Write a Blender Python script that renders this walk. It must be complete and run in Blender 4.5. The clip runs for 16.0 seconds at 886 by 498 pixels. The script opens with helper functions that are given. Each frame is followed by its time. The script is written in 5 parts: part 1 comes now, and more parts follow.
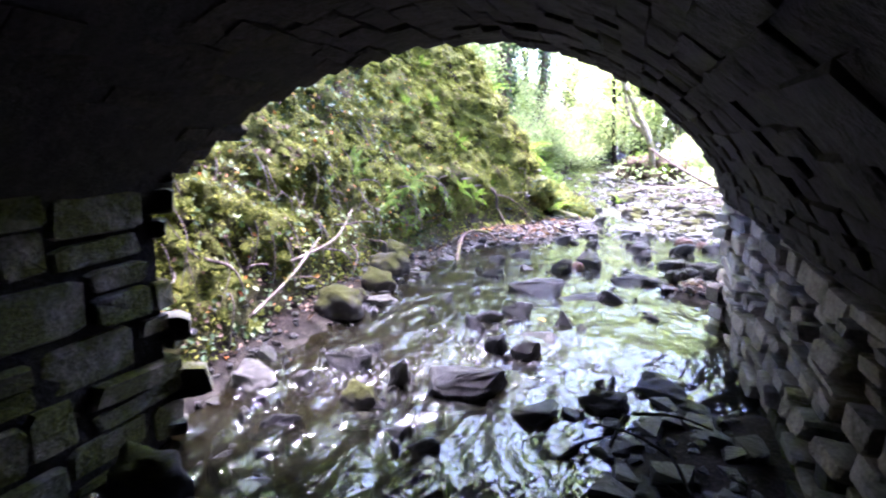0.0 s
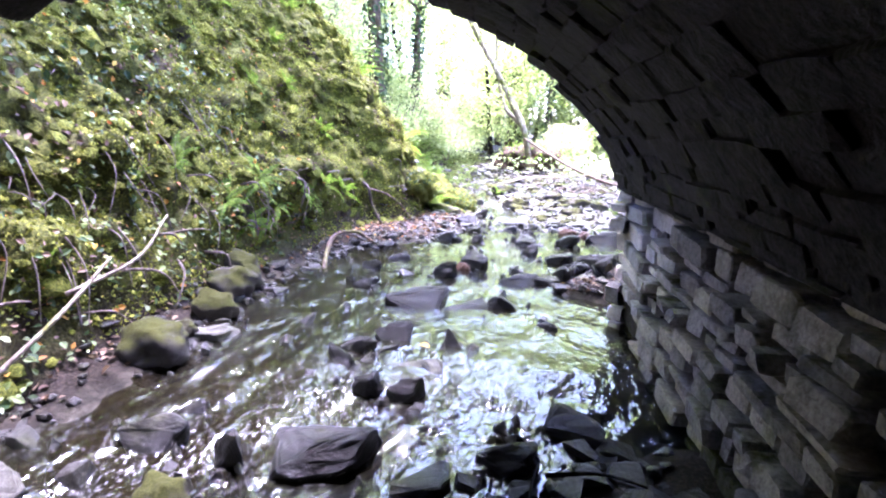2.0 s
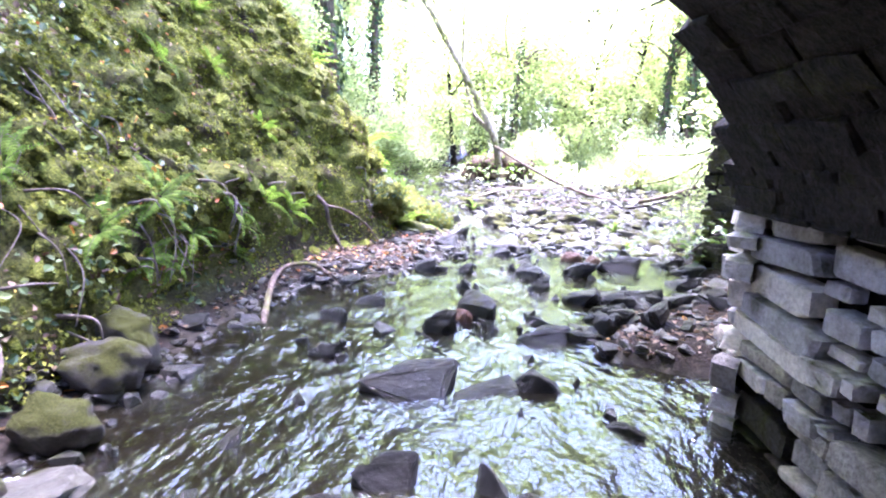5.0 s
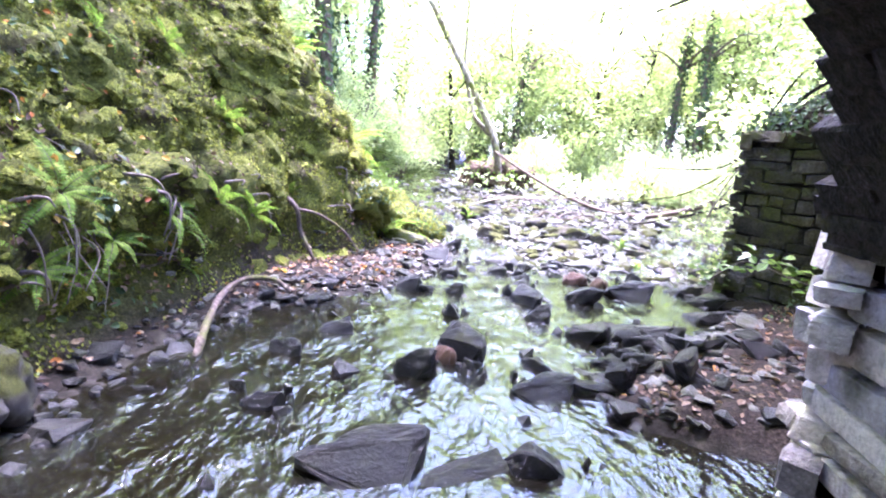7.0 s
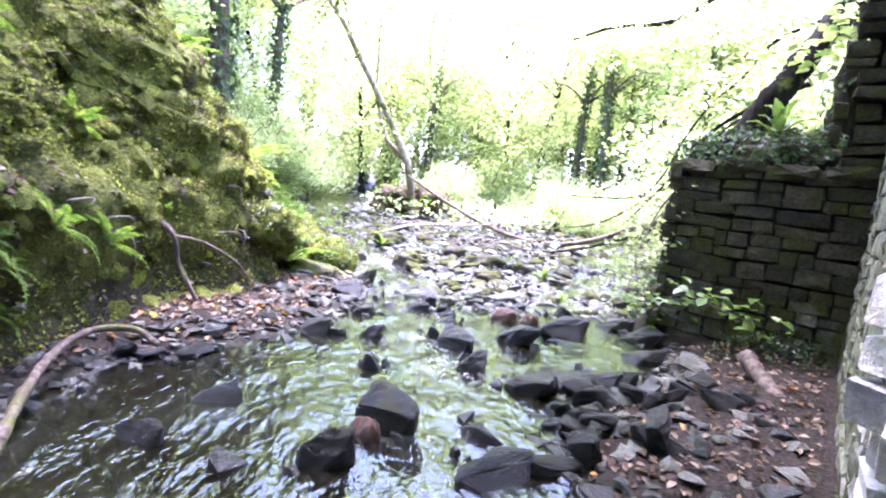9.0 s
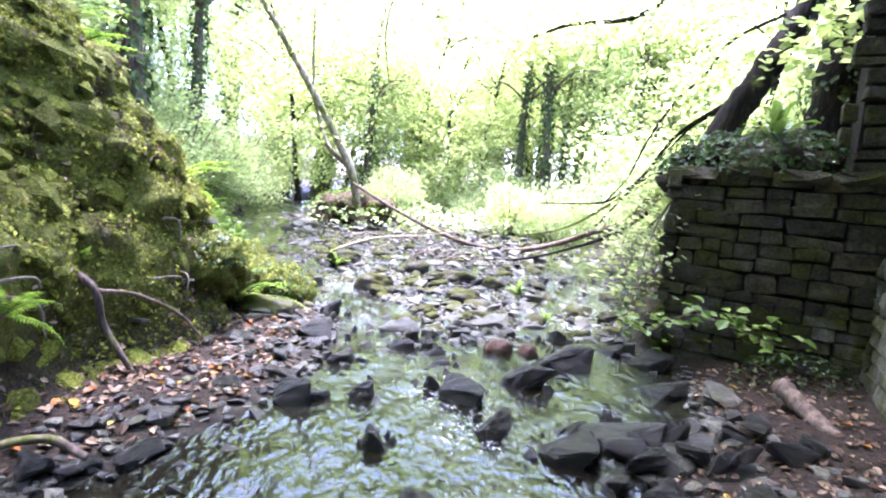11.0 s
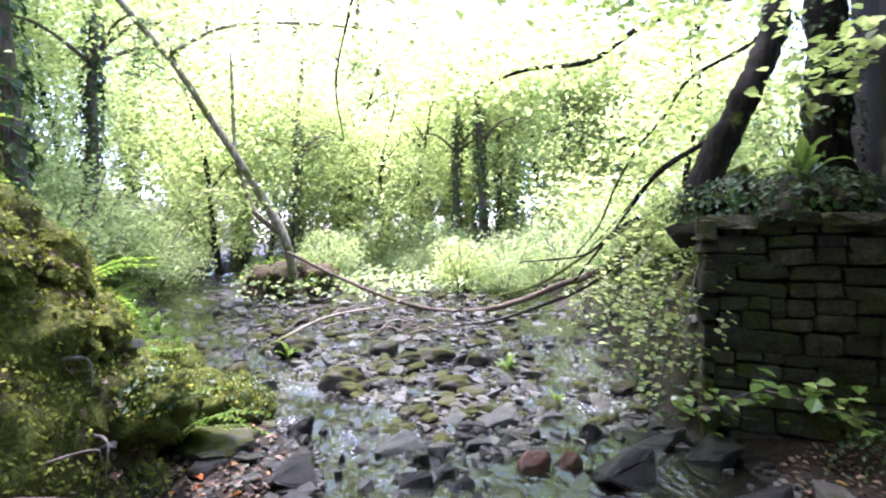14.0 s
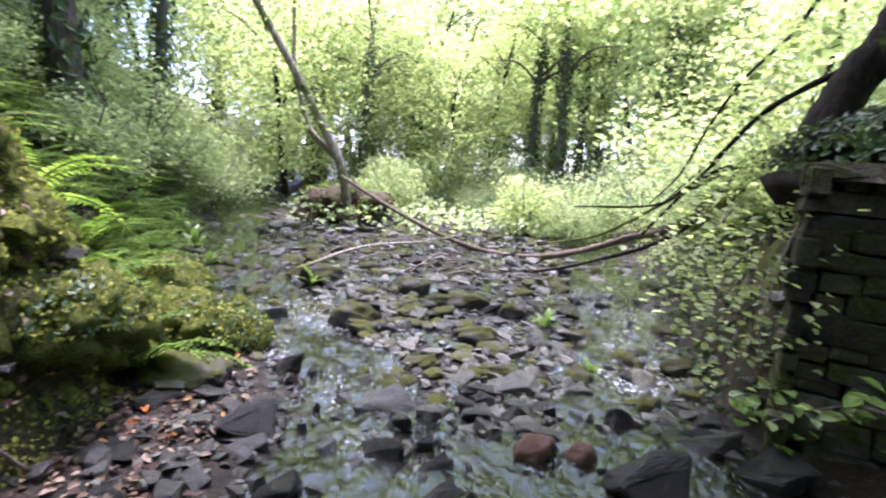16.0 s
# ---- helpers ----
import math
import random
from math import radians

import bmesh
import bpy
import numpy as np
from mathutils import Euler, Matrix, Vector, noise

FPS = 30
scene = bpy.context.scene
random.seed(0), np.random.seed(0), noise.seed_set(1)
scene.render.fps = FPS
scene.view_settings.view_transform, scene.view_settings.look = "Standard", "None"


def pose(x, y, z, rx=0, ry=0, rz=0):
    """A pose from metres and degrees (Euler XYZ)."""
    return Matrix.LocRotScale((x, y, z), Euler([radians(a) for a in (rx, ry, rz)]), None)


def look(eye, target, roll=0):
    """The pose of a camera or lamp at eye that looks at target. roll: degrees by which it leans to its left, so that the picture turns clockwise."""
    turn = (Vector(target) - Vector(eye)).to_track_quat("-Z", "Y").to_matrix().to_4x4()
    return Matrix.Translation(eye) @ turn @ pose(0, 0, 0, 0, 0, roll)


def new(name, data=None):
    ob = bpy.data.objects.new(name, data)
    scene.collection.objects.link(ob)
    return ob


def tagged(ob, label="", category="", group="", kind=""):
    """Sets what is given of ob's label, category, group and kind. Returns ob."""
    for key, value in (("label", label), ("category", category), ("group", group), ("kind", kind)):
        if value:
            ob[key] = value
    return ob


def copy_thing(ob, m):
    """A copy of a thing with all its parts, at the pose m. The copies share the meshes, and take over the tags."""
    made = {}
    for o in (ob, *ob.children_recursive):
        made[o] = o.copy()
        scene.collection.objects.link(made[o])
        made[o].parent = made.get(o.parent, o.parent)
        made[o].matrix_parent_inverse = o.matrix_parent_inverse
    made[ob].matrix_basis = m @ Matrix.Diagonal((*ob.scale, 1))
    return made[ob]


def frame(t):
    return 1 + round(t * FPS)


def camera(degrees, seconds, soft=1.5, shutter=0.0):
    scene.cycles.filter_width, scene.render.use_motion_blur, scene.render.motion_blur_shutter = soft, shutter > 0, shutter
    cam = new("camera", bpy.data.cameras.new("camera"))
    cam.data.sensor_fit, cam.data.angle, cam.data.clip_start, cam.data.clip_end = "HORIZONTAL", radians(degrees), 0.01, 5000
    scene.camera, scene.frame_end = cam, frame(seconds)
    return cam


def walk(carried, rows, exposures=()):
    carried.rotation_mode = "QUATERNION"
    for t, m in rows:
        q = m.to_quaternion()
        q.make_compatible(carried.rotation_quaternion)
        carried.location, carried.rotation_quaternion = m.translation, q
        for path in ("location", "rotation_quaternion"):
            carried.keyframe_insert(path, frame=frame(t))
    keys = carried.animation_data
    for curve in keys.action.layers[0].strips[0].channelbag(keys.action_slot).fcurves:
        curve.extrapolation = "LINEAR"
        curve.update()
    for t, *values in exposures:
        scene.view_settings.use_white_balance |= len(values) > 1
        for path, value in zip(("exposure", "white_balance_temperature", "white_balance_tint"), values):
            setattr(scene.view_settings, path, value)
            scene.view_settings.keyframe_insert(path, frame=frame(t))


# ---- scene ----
cam = camera(81.0, 16.0, 2.1, 0.25)
METRES, EYE, TILT, LEAN, TURN = 7.8, 1.5, 0.0, 0.0, 26.9
ROWS = [
    (0.0, 0.0, 0.0, 0.0, 0.51, -12.71, -2.26),
    (0.5, 0.0183, 0.0282, -0.0019, -7.78, -13.21, -2.32),
    (1.0, 0.016, 0.0646, -0.0039, -10.07, -14.09, -2.22),
    (1.5, 0.0195, 0.0917, -0.0052, -11.54, -13.04, -1.85),
    (2.0, 0.0281, 0.1231, -0.0128, -12.58, -12.88, -2.15),
    (2.5, 0.034, 0.1571, -0.0166, -9.09, -14.85, -2.67),
    (3.0, 0.0352, 0.1981, -0.018, -13.03, -13.14, -2.89),
    (3.5, 0.0326, 0.2316, -0.0216, -15.67, -13.34, -3.32),
    (4.0, 0.034, 0.2726, -0.0274, -12.81, -13.79, -3.24),
    (4.5, 0.0377, 0.3112, -0.0291, -9.53, -12.73, -2.32),
    (5.0, 0.0375, 0.3496, -0.0303, -17.84, -11.51, -2.51),
    (7.5, 0.0868, 0.4591, -0.0344, -17.59, -10.6, -5.17),
    (8.0, 0.0883, 0.4757, -0.0358, -17.31, -9.43, -3.59),
    (8.5, 0.0923, 0.5083, -0.0404, -19.91, -9.18, -4.88),
    (9.0, 0.103, 0.539, -0.0417, -27.81, -7.3, -6.58),
    (9.5, 0.1072, 0.5562, -0.035, -29.75, -6.71, -5.58),
    (12.0, 0.0951, 0.7189, -0.0184, -43.21, -6.66, -5.36),
    (12.5, 0.1031, 0.738, -0.011, -49.37, -5.87, -5.52),
    (13.0, 0.096, 0.7721, -0.0016, -56.36, -4.06, -3.82),
    (13.5, 0.0912, 0.795, 0.0044, -54.52, -1.66, -2.82),
    (14.0, 0.1116, 0.8196, 0.0017, -44.59, -1.03, 0.22),
    (14.5, 0.1494, 0.8355, -0.0004, -41.49, -1.87, -2.85),
    (15.0, 0.1787, 0.8524, -0.0077, -41.9, -2.45, -2.85),
    (15.5, 0.2234, 0.8623, -0.0073, -43.73, -6.94, -4.87),
    (16.0, 0.2306, 0.8528, -0.0072, -35.32, -8.14, -4.49),
]
walk(cam, [(t, pose(0, 0, EYE, TILT, LEAN, TURN) @ pose(METRES * x, METRES * y, METRES * z, 90 + pitch, roll, yaw)) for t, x, y, z, yaw, pitch, roll in ROWS],
     [(0.0, 5.2, 5280, 60), (5.0, 5.23, 5230, 59), (9.0, 4.9, 5300, 55), (12.5, 4.12, 5400, 44), (16.0, 3.38, 5500, 47)])

# ---------------- world and sun ----------------
world = bpy.data.worlds.new("world")
scene.world = world
world.use_nodes = True
wn = world.node_tree
sky = wn.nodes.new("ShaderNodeTexSky")
sky.sky_type, sky.sun_disc = "NISHITA", False
sky.sun_elevation, sky.sun_rotation = radians(76), radians(-14)
sky.air_density, sky.dust_density, sky.ozone_density = 1.0, 1.5, 1.0
wn.nodes["Background"].inputs["Strength"].default_value = 0.135
wn.links.new(sky.outputs[0], wn.nodes["Background"].inputs["Color"])
sun = new("sun", bpy.data.lights.new("sun", "SUN"))
sun.data.energy, sun.data.angle, sun.data.color = 2.8, radians(22), (1.0, 0.95, 0.86)
sun.matrix_world = look((-0.9, 3.6, 15.0), (0, 0, 0))

# ---------------- plan of the place ----------------
RNG = np.random.default_rng(7)


def water_z(y):
    return np.interp(y, [-5, 2, 3.0, 3.6, 4.3, 5, 10.5, 12, 13, 14, 16, 18, 24], [-.42, -.36, -.3, -.24, -.17, -.2, -.22, -.16, -.12, -.06, .05, .22, .5])


def left_edge(y):
    return np.interp(y, [-5, 1.8, 2.5, 3.5, 4.5, 5.2, 6, 6.7, 7.5, 8.2, 9, 10.5, 12, 14, 18, 24], [-2.6, -2.85, -3.0, -2.9, -2.92, -3.1, -3.2, -3.2, -2.85, -2.3, -2.0, -1.95, -2.5, -3.6, -4.6, -6])


def bank_toe(y):
    return np.interp(y, [-8, 2, 4, 6, 7.5, 8.5, 9.2, 9.8, 10.6, 12, 15, 20, 30, 60], [-3.2, -3.15, -3.35, -3.45, -3.45, -3.36, -2.9, -2.8, -3.2, -3.9, -4.7, -5.8, -8, -12])


def right_edge(y):
    return np.interp(y, [-5, 2.2, 2.8, 3.4, 3.8, 6.0, 6.3, 6.8, 7.5, 8.2, 9.2, 10, 11, 12.4, 14, 18, 24], [.6, .4, -.35, -.1, .5, .4, -.35, -.3, .1, .85, 1.25, 1.3, 1.6, 2.4, 3.2, 4.6, 6])


def left_channel(y):
    return np.interp(y, [9, 9.8, 11, 11.6, 12.2, 13.6, 14.5, 17, 24], [-.9, -1.25, -1.6, -1.95, -2.15, -2.8, -3.2, -3.9, -5])


def right_channel(y):
    return np.interp(y, [9, 9.8, 10.5, 11.5, 12.4, 14, 18, 24], [.4, .6, .95, 1.3, 1.7, 2.3, 3.6, 5])


FACE_A, FACE_B = 5.275, 1.25          # outer face of the bridge: y = A + B x
AXIS = Vector((-0.13, 0.99, 0)).normalized()
ALONG = Vector((1, FACE_B, 0)).normalized()
OUT = Vector((-FACE_B, 1, 0)).normalized()
CORNER = Vector((2.6, FACE_A + FACE_B * 2.6, 0))
WING_END = Vector((1.28, 9.62, 0))
PIER_X, LEFT_X, SPRING, ARCH_MID = 0.20, -2.64, 1.0, -1.32


def face(x, z=0.0):
    return Vector((x, FACE_A + FACE_B * x, z))


def wall_x(y):
    """How far right the floor under the arch reaches."""
    return PIER_X - .03 + .13 * max(0.0, 5.4 - y)


def hashed(ix, iy, seed):
    v = np.sin(ix * 127.1 + iy * 311.7 + seed * 74.7) * 43758.5453
    return v - np.floor(v)


def value_noise(x, y, seed=0):
    ix, iy = np.floor(x), np.floor(y)
    fx, fy = x - ix, y - iy
    fx, fy = fx * fx * (3 - 2 * fx), fy * fy * (3 - 2 * fy)
    a, b = hashed(ix, iy, seed), hashed(ix + 1, iy, seed)
    c, d = hashed(ix, iy + 1, seed), hashed(ix + 1, iy + 1, seed)
    return (a + (b - a) * fx) * (1 - fy) + (c + (d - c) * fx) * fy - .5


def fbm(x, y, seed=0, octaves=4):
    return sum(value_noise(x * 2 ** k, y * 2 ** k, seed + k) / 1.8 ** k for k in range(octaves))


def smooth(a, b, v):
    t = np.clip((v - a) / (b - a), 0, 1)
    return t * t * (3 - 2 * t)


STEEP = ([0, .08, .25, .5, .8, 1.1, 1.7, 2.6, 4, 8, 25, 300], [0, .35, .85, 1.35, 1.85, 2.3, 3.05, 3.95, 5.2, 7.5, 11, 30])
GENTLE = ([0, .3, 1, 2, 4, 10, 25, 300], [0, .28, 1.0, 2.2, 4.1, 7.5, 11, 30])


def height(x, y):
    """The height of the ground, and how much of it is moss, leaf litter and bed."""
    x, y = np.asarray(x, float), np.asarray(y, float)
    w = water_z(y)
    le, re, toe = left_edge(y), right_edge(y), bank_toe(y)
    wob = .12 * fbm(x * 1.3, y * 1.3, 3)
    inside = np.minimum(x - le, re - x) + wob
    z = w + np.interp(inside, [-1.2, -.4, 0, .25, .6], [.16, .09, .0, -.10, -.14])
    # stony island between the two runs of water
    dl, dr = np.abs(x - left_channel(y)) - .33, np.abs(x - right_channel(y)) - .36
    shoal = smooth(9.4, 10.2, y + .5 * wob) * smooth(0, .35, np.minimum(dl, dr) + wob)
    shoal = shoal * (inside > 0)
    z = z * (1 - shoal) + (w - .005) * shoal
    # right bank beyond the wing wall
    r = np.maximum(x - re - .1, 0)
    beyond = smooth(9.2, 9.9, y - .5 * (x - 1.3) * (x < 3))
    z = z + beyond * np.interp(r, [0, .3, 1, 2, 4, 10, 40, 300], [0, .5, 1.5, 1.85, 2.0, 2.4, 4, 9]) * np.interp(y, [9, 12, 14, 17, 24], [1.1, 1.0, .62, .4, .3])
    # left bank
    d = np.maximum(toe - x, 0)
    g = smooth(9.9, 11.6, y)
    bank = np.interp(d, *STEEP) * (1 - g) + np.interp(d, *GENTLE) * g
    z = z + bank
    # the ground under the bridge is the bed alone, held between its walls
    s = (y - FACE_A - FACE_B * x) / math.hypot(1, FACE_B)
    under = smooth(.0, -.25, s) * smooth(-9.5, -8.5, s)
    z = z * (1 - under) + np.minimum(z, w + .1) * under
    behind = smooth(-8.5, -11, s) * np.interp(np.abs(x + .5), [2, 5, 20], [0, 3, 8])
    z = z + behind
    moss = np.clip(bank / .5, 0, 1) * (1 - .6 * g) + .5 * beyond * np.clip(r / .5, 0, 1)
    litter = np.clip(np.where(inside < 0, -inside / .3, 0), 0, 1)
    z = z + .035 * fbm(x * 2.2, y * 2.2, 11) + .03 * fbm(x * 7, y * 7, 5, 3)
    return z, np.clip(moss, 0, 1), litter, np.clip(bank, 0, 1) * (1 - .5 * g)


def bank_lump(y, z):
    """How far the face of the bank stands out or is hollowed."""
    w = z - water_z(y)
    deep = .34 * smooth(5.2, 6.0, y) * smooth(8.9, 8.0, y) + .3
    hollow = deep * np.exp(-((w - .36 - .3 * fbm(y * .9, y * 0 + 3, 71, 2)) / .2) ** 2) * np.clip(smooth(-.2, .2, fbm(y * 1.1, z * .6, 72, 2)) + smooth(5.2, 5.8, y) * smooth(8.6, 7.8, y), 0, 1)
    ridge = .05 * (1 - 2 * np.abs(fbm(y * 3.2 + z * 1.5, z * 3.0, 73, 3)))
    brow = .26 * np.exp(-((w - .92) / .24) ** 2) * smooth(4.9, 5.8, y) * smooth(8.9, 8.0, y) * (.6 + fbm(y * 1.6, y * 0 + 9, 75, 2))
    return brow + .17 * fbm(y * 1.5, z * 1.7, 21, 2) + .22 * fbm(y * 4.2, z * 5.0, 31, 3) + .07 * fbm(y * 9, z * 11, 41, 2) + ridge - .03 - hollow


def ground_z(x, y):
    return float(height(x, y)[0])


# ---------------- materials ----------------
def shader(name, rough=0.8, metal=0.0):
    m = bpy.data.materials.new(name)
    m.use_nodes = True
    b = m.node_tree.nodes["Principled BSDF"]
    b.inputs["Roughness"].default_value, b.inputs["Metallic"].default_value = rough, metal
    b.inputs["Specular IOR Level"].default_value = .12 if rough > .6 else .3
    return m, m.node_tree, b


def coords(nt, space):
    if space == "world":
        return nt.nodes.new("ShaderNodeNewGeometry").outputs["Position"]
    return nt.nodes.new("ShaderNodeTexCoord").outputs["Object"]


def noise_node(nt, vec, scale, detail=6.0, rough=0.6):
    n = nt.nodes.new("ShaderNodeTexNoise")
    n.inputs["Scale"].default_value, n.inputs["Detail"].default_value, n.inputs["Roughness"].default_value = scale, detail, rough
    nt.links.new(vec, n.inputs["Vector"])
    return n.outputs["Fac"]


def ramp(nt, fac, stops):
    r = nt.nodes.new("ShaderNodeValToRGB")
    while len(r.color_ramp.elements) < len(stops):
        r.color_ramp.elements.new(.5)
    for e, (p, c) in zip(r.color_ramp.elements, stops):
        e.position, e.color = p, (*c, 1) if len(c) == 3 else c
    nt.links.new(fac, r.inputs["Fac"])
    return r.outputs["Color"]


def mix(nt, fac, a, b, blend="MIX"):
    n = nt.nodes.new("ShaderNodeMix")
    n.data_type, n.blend_type = "RGBA", blend
    for sock, v in ((n.inputs[0], fac), (n.inputs[6], a), (n.inputs[7], b)):
        if isinstance(v, bpy.types.NodeSocket):
            nt.links.new(v, sock)
        elif isinstance(v, (int, float)):
            sock.default_value = v
        else:
            sock.default_value = (*v, 1)
    return n.outputs[2]


def calc(nt, op, a, b=0.0):
    n = nt.nodes.new("ShaderNodeMath")
    n.operation, n.use_clamp = op, op not in ("MULTIPLY", "SUBTRACT")
    for sock, v in ((n.inputs[0], a), (n.inputs[1], b)):
        if isinstance(v, bpy.types.NodeSocket):
            nt.links.new(v, sock)
        else:
            sock.default_value = v
    return n.outputs[0]


def bump(nt, b, fac, strength, dist):
    n = nt.nodes.new("ShaderNodeBump")
    n.inputs["Strength"].default_value, n.inputs["Distance"].default_value = strength, dist
    nt.links.new(fac, n.inputs["Height"])
    nt.links.new(n.outputs[0], b.inputs["Normal"])


def up_mask(nt, lo, hi):
    sep = nt.nodes.new("ShaderNodeSeparateXYZ")
    nt.links.new(nt.nodes.new("ShaderNodeNewGeometry").outputs["Normal"], sep.inputs[0])
    mr = nt.nodes.new("ShaderNodeMapRange")
    mr.inputs["From Min"].default_value, mr.inputs["From Max"].default_value = lo, hi
    nt.links.new(sep.outputs["Z"], mr.inputs["Value"])
    return mr.outputs[0]


def object_random(nt):
    return nt.nodes.new("ShaderNodeObjectInfo").outputs["Random"]


def stone_material(name, dark, mid, light, rough, moss=0.0, space="object", scale=9.0, moss_up=(.2, .8)):
    m, nt, b = shader(name, rough)
    v = coords(nt, space)
    n1, n2 = noise_node(nt, v, scale), noise_node(nt, v, scale * 7, 4, .7)
    c = ramp(nt, n1, [(.3, dark), (.52, mid), (.72, light)])
    c = mix(nt, .5, c, ramp(nt, n2, [(.32, dark), (.68, light)]))
    tone = ramp(nt, object_random(nt), [(0, (.6, .6, .62)), (.5, (.95, .93, .9)), (1, (1.25, 1.18, 1.05))])
    c = mix(nt, 1.0, c, tone, "MULTIPLY")
    if moss:
        patch = ramp(nt, noise_node(nt, coords(nt, "world"), 3.5, 5), [(.62 - .3 * moss, (0, 0, 0)), (.78 - .3 * moss, (1, 1, 1))])
        mask = calc(nt, "MULTIPLY", patch, up_mask(nt, *moss_up))
        green = ramp(nt, noise_node(nt, v, 60, 3), [(.3, (.013, .016, .004)), (.7, (.068, .076, .016))])
        c = mix(nt, mask, c, green)
        r = mix(nt, mask, (rough,) * 3, (.95,) * 3)
        nt.links.new(r, b.inputs["Roughness"])
    nt.links.new(c, b.inputs["Base Color"])
    n3 = noise_node(nt, v, scale * 2.6, 5, .65)
    bump(nt, b, calc(nt, "MULTIPLY", mix(nt, .35, n3, n2), 1.0), .9, .045 if space == "world" else .03)
    return m


M_WET = stone_material("wet_dark_stone", (.0048, .0052, .004), (.012, .013, .010), (.034, .037, .028), .28, .12)
M_DRY = stone_material("grey_stream_stone", (.016, .0175, .0135), (.05, .054, .042), (.15, .158, .125), .34, .25)
M_MOSSY = stone_material("mossy_stone", (.02, .02, .018), (.06, .058, .05), (.10, .095, .085), .7, .9, moss_up=(.0, .55))
M_ORANGE = stone_material("rust_brown_stone", (.03, .018, .011), (.08, .044, .024), (.16, .088, .05), .35, 0)
# Paler copy for the pier: light at the arch mouth is in its tone.
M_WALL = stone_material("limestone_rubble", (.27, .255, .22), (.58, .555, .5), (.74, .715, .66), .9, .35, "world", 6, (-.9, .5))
# Damp stone, darkened further: the wing's backlit shade is in the tone.
M_WALL_DARK = stone_material("damp_shaded_masonry", (.011, .010, .0065), (.038, .035, .023), (.105, .098, .066), .85, .5, "world", 6, (-1.0, .4))
M_FACE = stone_material("lichened_grey_rubble", (.055, .06, .042), (.14, .15, .105), (.27, .285, .205), .9, .6, "world", 6, (-1.0, .5))
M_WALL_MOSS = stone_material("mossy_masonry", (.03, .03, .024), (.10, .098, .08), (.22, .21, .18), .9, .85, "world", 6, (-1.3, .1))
# Darker copy of the limestone: some moss stain, plus tunnel shade in the tone.
M_WALL_SHADED = stone_material("shaded_grey_rubble", (.085, .08, .065), (.27, .255, .21), (.45, .425, .35), .85, .3, "world", 6, (-1.0, .5))
# Near-black: the shade inside the arch is put into the stone's tone.
M_VAULT = stone_material("shaded_brown_vault_stone", (.004, .0038, .003), (.013, .012, .009), (.04, .037, .029), .9, .2, "world", 5, (-1.2, -.3))
M_MORTAR = stone_material("dark_earth_mortar", (.01, .009, .008), (.03, .028, .024), (.06, .055, .045), .95, .2, "world", 12)


def leaf_material(name, a, b_, c, gloss=.45, trans=.45, island=True):
    m, nt, b = shader(name, gloss)
    src = nt.nodes.new("ShaderNodeNewGeometry").outputs["Random Per Island"] if island else object_random(nt)
    col = ramp(nt, src, [(0, a), (.5, b_), (1, c)])
    fine = noise_node(nt, coords(nt, "world"), 40, 2)
    col = mix(nt, 1.0, col, ramp(nt, fine, [(.3, (.75, .75, .75)), (.7, (1.2, 1.2, 1.2))]), "MULTIPLY")
    nt.links.new(col, b.inputs["Base Color"])
    tr = nt.nodes.new("ShaderNodeBsdfTranslucent")
    nt.links.new(mix(nt, 1.0, col, (1.38, 1.42, 1.0), "MULTIPLY"), tr.inputs["Color"])
    ms = nt.nodes.new("ShaderNodeMixShader")
    ms.inputs[0].default_value = trans
    nt.links.new(b.outputs[0], ms.inputs[1])
    nt.links.new(tr.outputs[0], ms.inputs[2])
    nt.links.new(ms.outputs[0], nt.nodes["Material Output"].inputs["Surface"])
    return m


M_LEAF = leaf_material("sycamore_leaf", (.14, .19, .065), (.27, .335, .13), (.42, .48, .23), .45, .68)
M_LEAF_PALE = leaf_material("pale_understorey_leaf", (.13, .185, .08), (.24, .31, .135), (.41, .475, .25), .45, .55)
M_IVY = leaf_material("ivy_leaf", (.018, .042, .012), (.04, .078, .02), (.085, .125, .045), .5, .2)
M_FERN = leaf_material("fern_frond", (.06, .115, .014), (.105, .185, .022), (.17, .26, .04), .75, .5)
M_STRAP = leaf_material("glossy_strap_leaf", (.07, .13, .025), (.115, .19, .04), (.2, .28, .08), .25, .35)
M_MOSS = leaf_material("moss_tuft", (.065, .08, .011), (.15, .172, .024), (.28, .295, .05), .9, .15)
M_LITTER = leaf_material("fallen_leaf", (.04, .022, .011), (.095, .06, .032), (.25, .185, .115), .6, .2)
M_LITTER_BRIGHT = leaf_material("bright_fallen_leaf", (.30, .075, .012), (.37, .17, .025), (.44, .33, .05), .5, .2)


def bark_material(name, a, b_, c, moss=.3):
    m, nt, b = shader(name, .9)
    v = coords(nt, "world")
    mp = nt.nodes.new("ShaderNodeMapping")
    mp.inputs["Scale"].default_value = (1, 1, .25)
    nt.links.new(v, mp.inputs["Vector"])
    n1 = noise_node(nt, mp.outputs[0], 22, 6, .65)
    col = ramp(nt, n1, [(.3, a), (.5, b_), (.72, c)])
    patch = ramp(nt, noise_node(nt, v, 2.5, 5), [(.68 - .35 * moss, (0, 0, 0)), (.8 - .35 * moss, (1, 1, 1))])
    col = mix(nt, patch, col, ramp(nt, noise_node(nt, v, 50, 3), [(.3, (.04, .05, .01)), (.7, (.15, .17, .035))]))
    nt.links.new(col, b.inputs["Base Color"])
    bump(nt, b, n1, .7, .03)
    return m


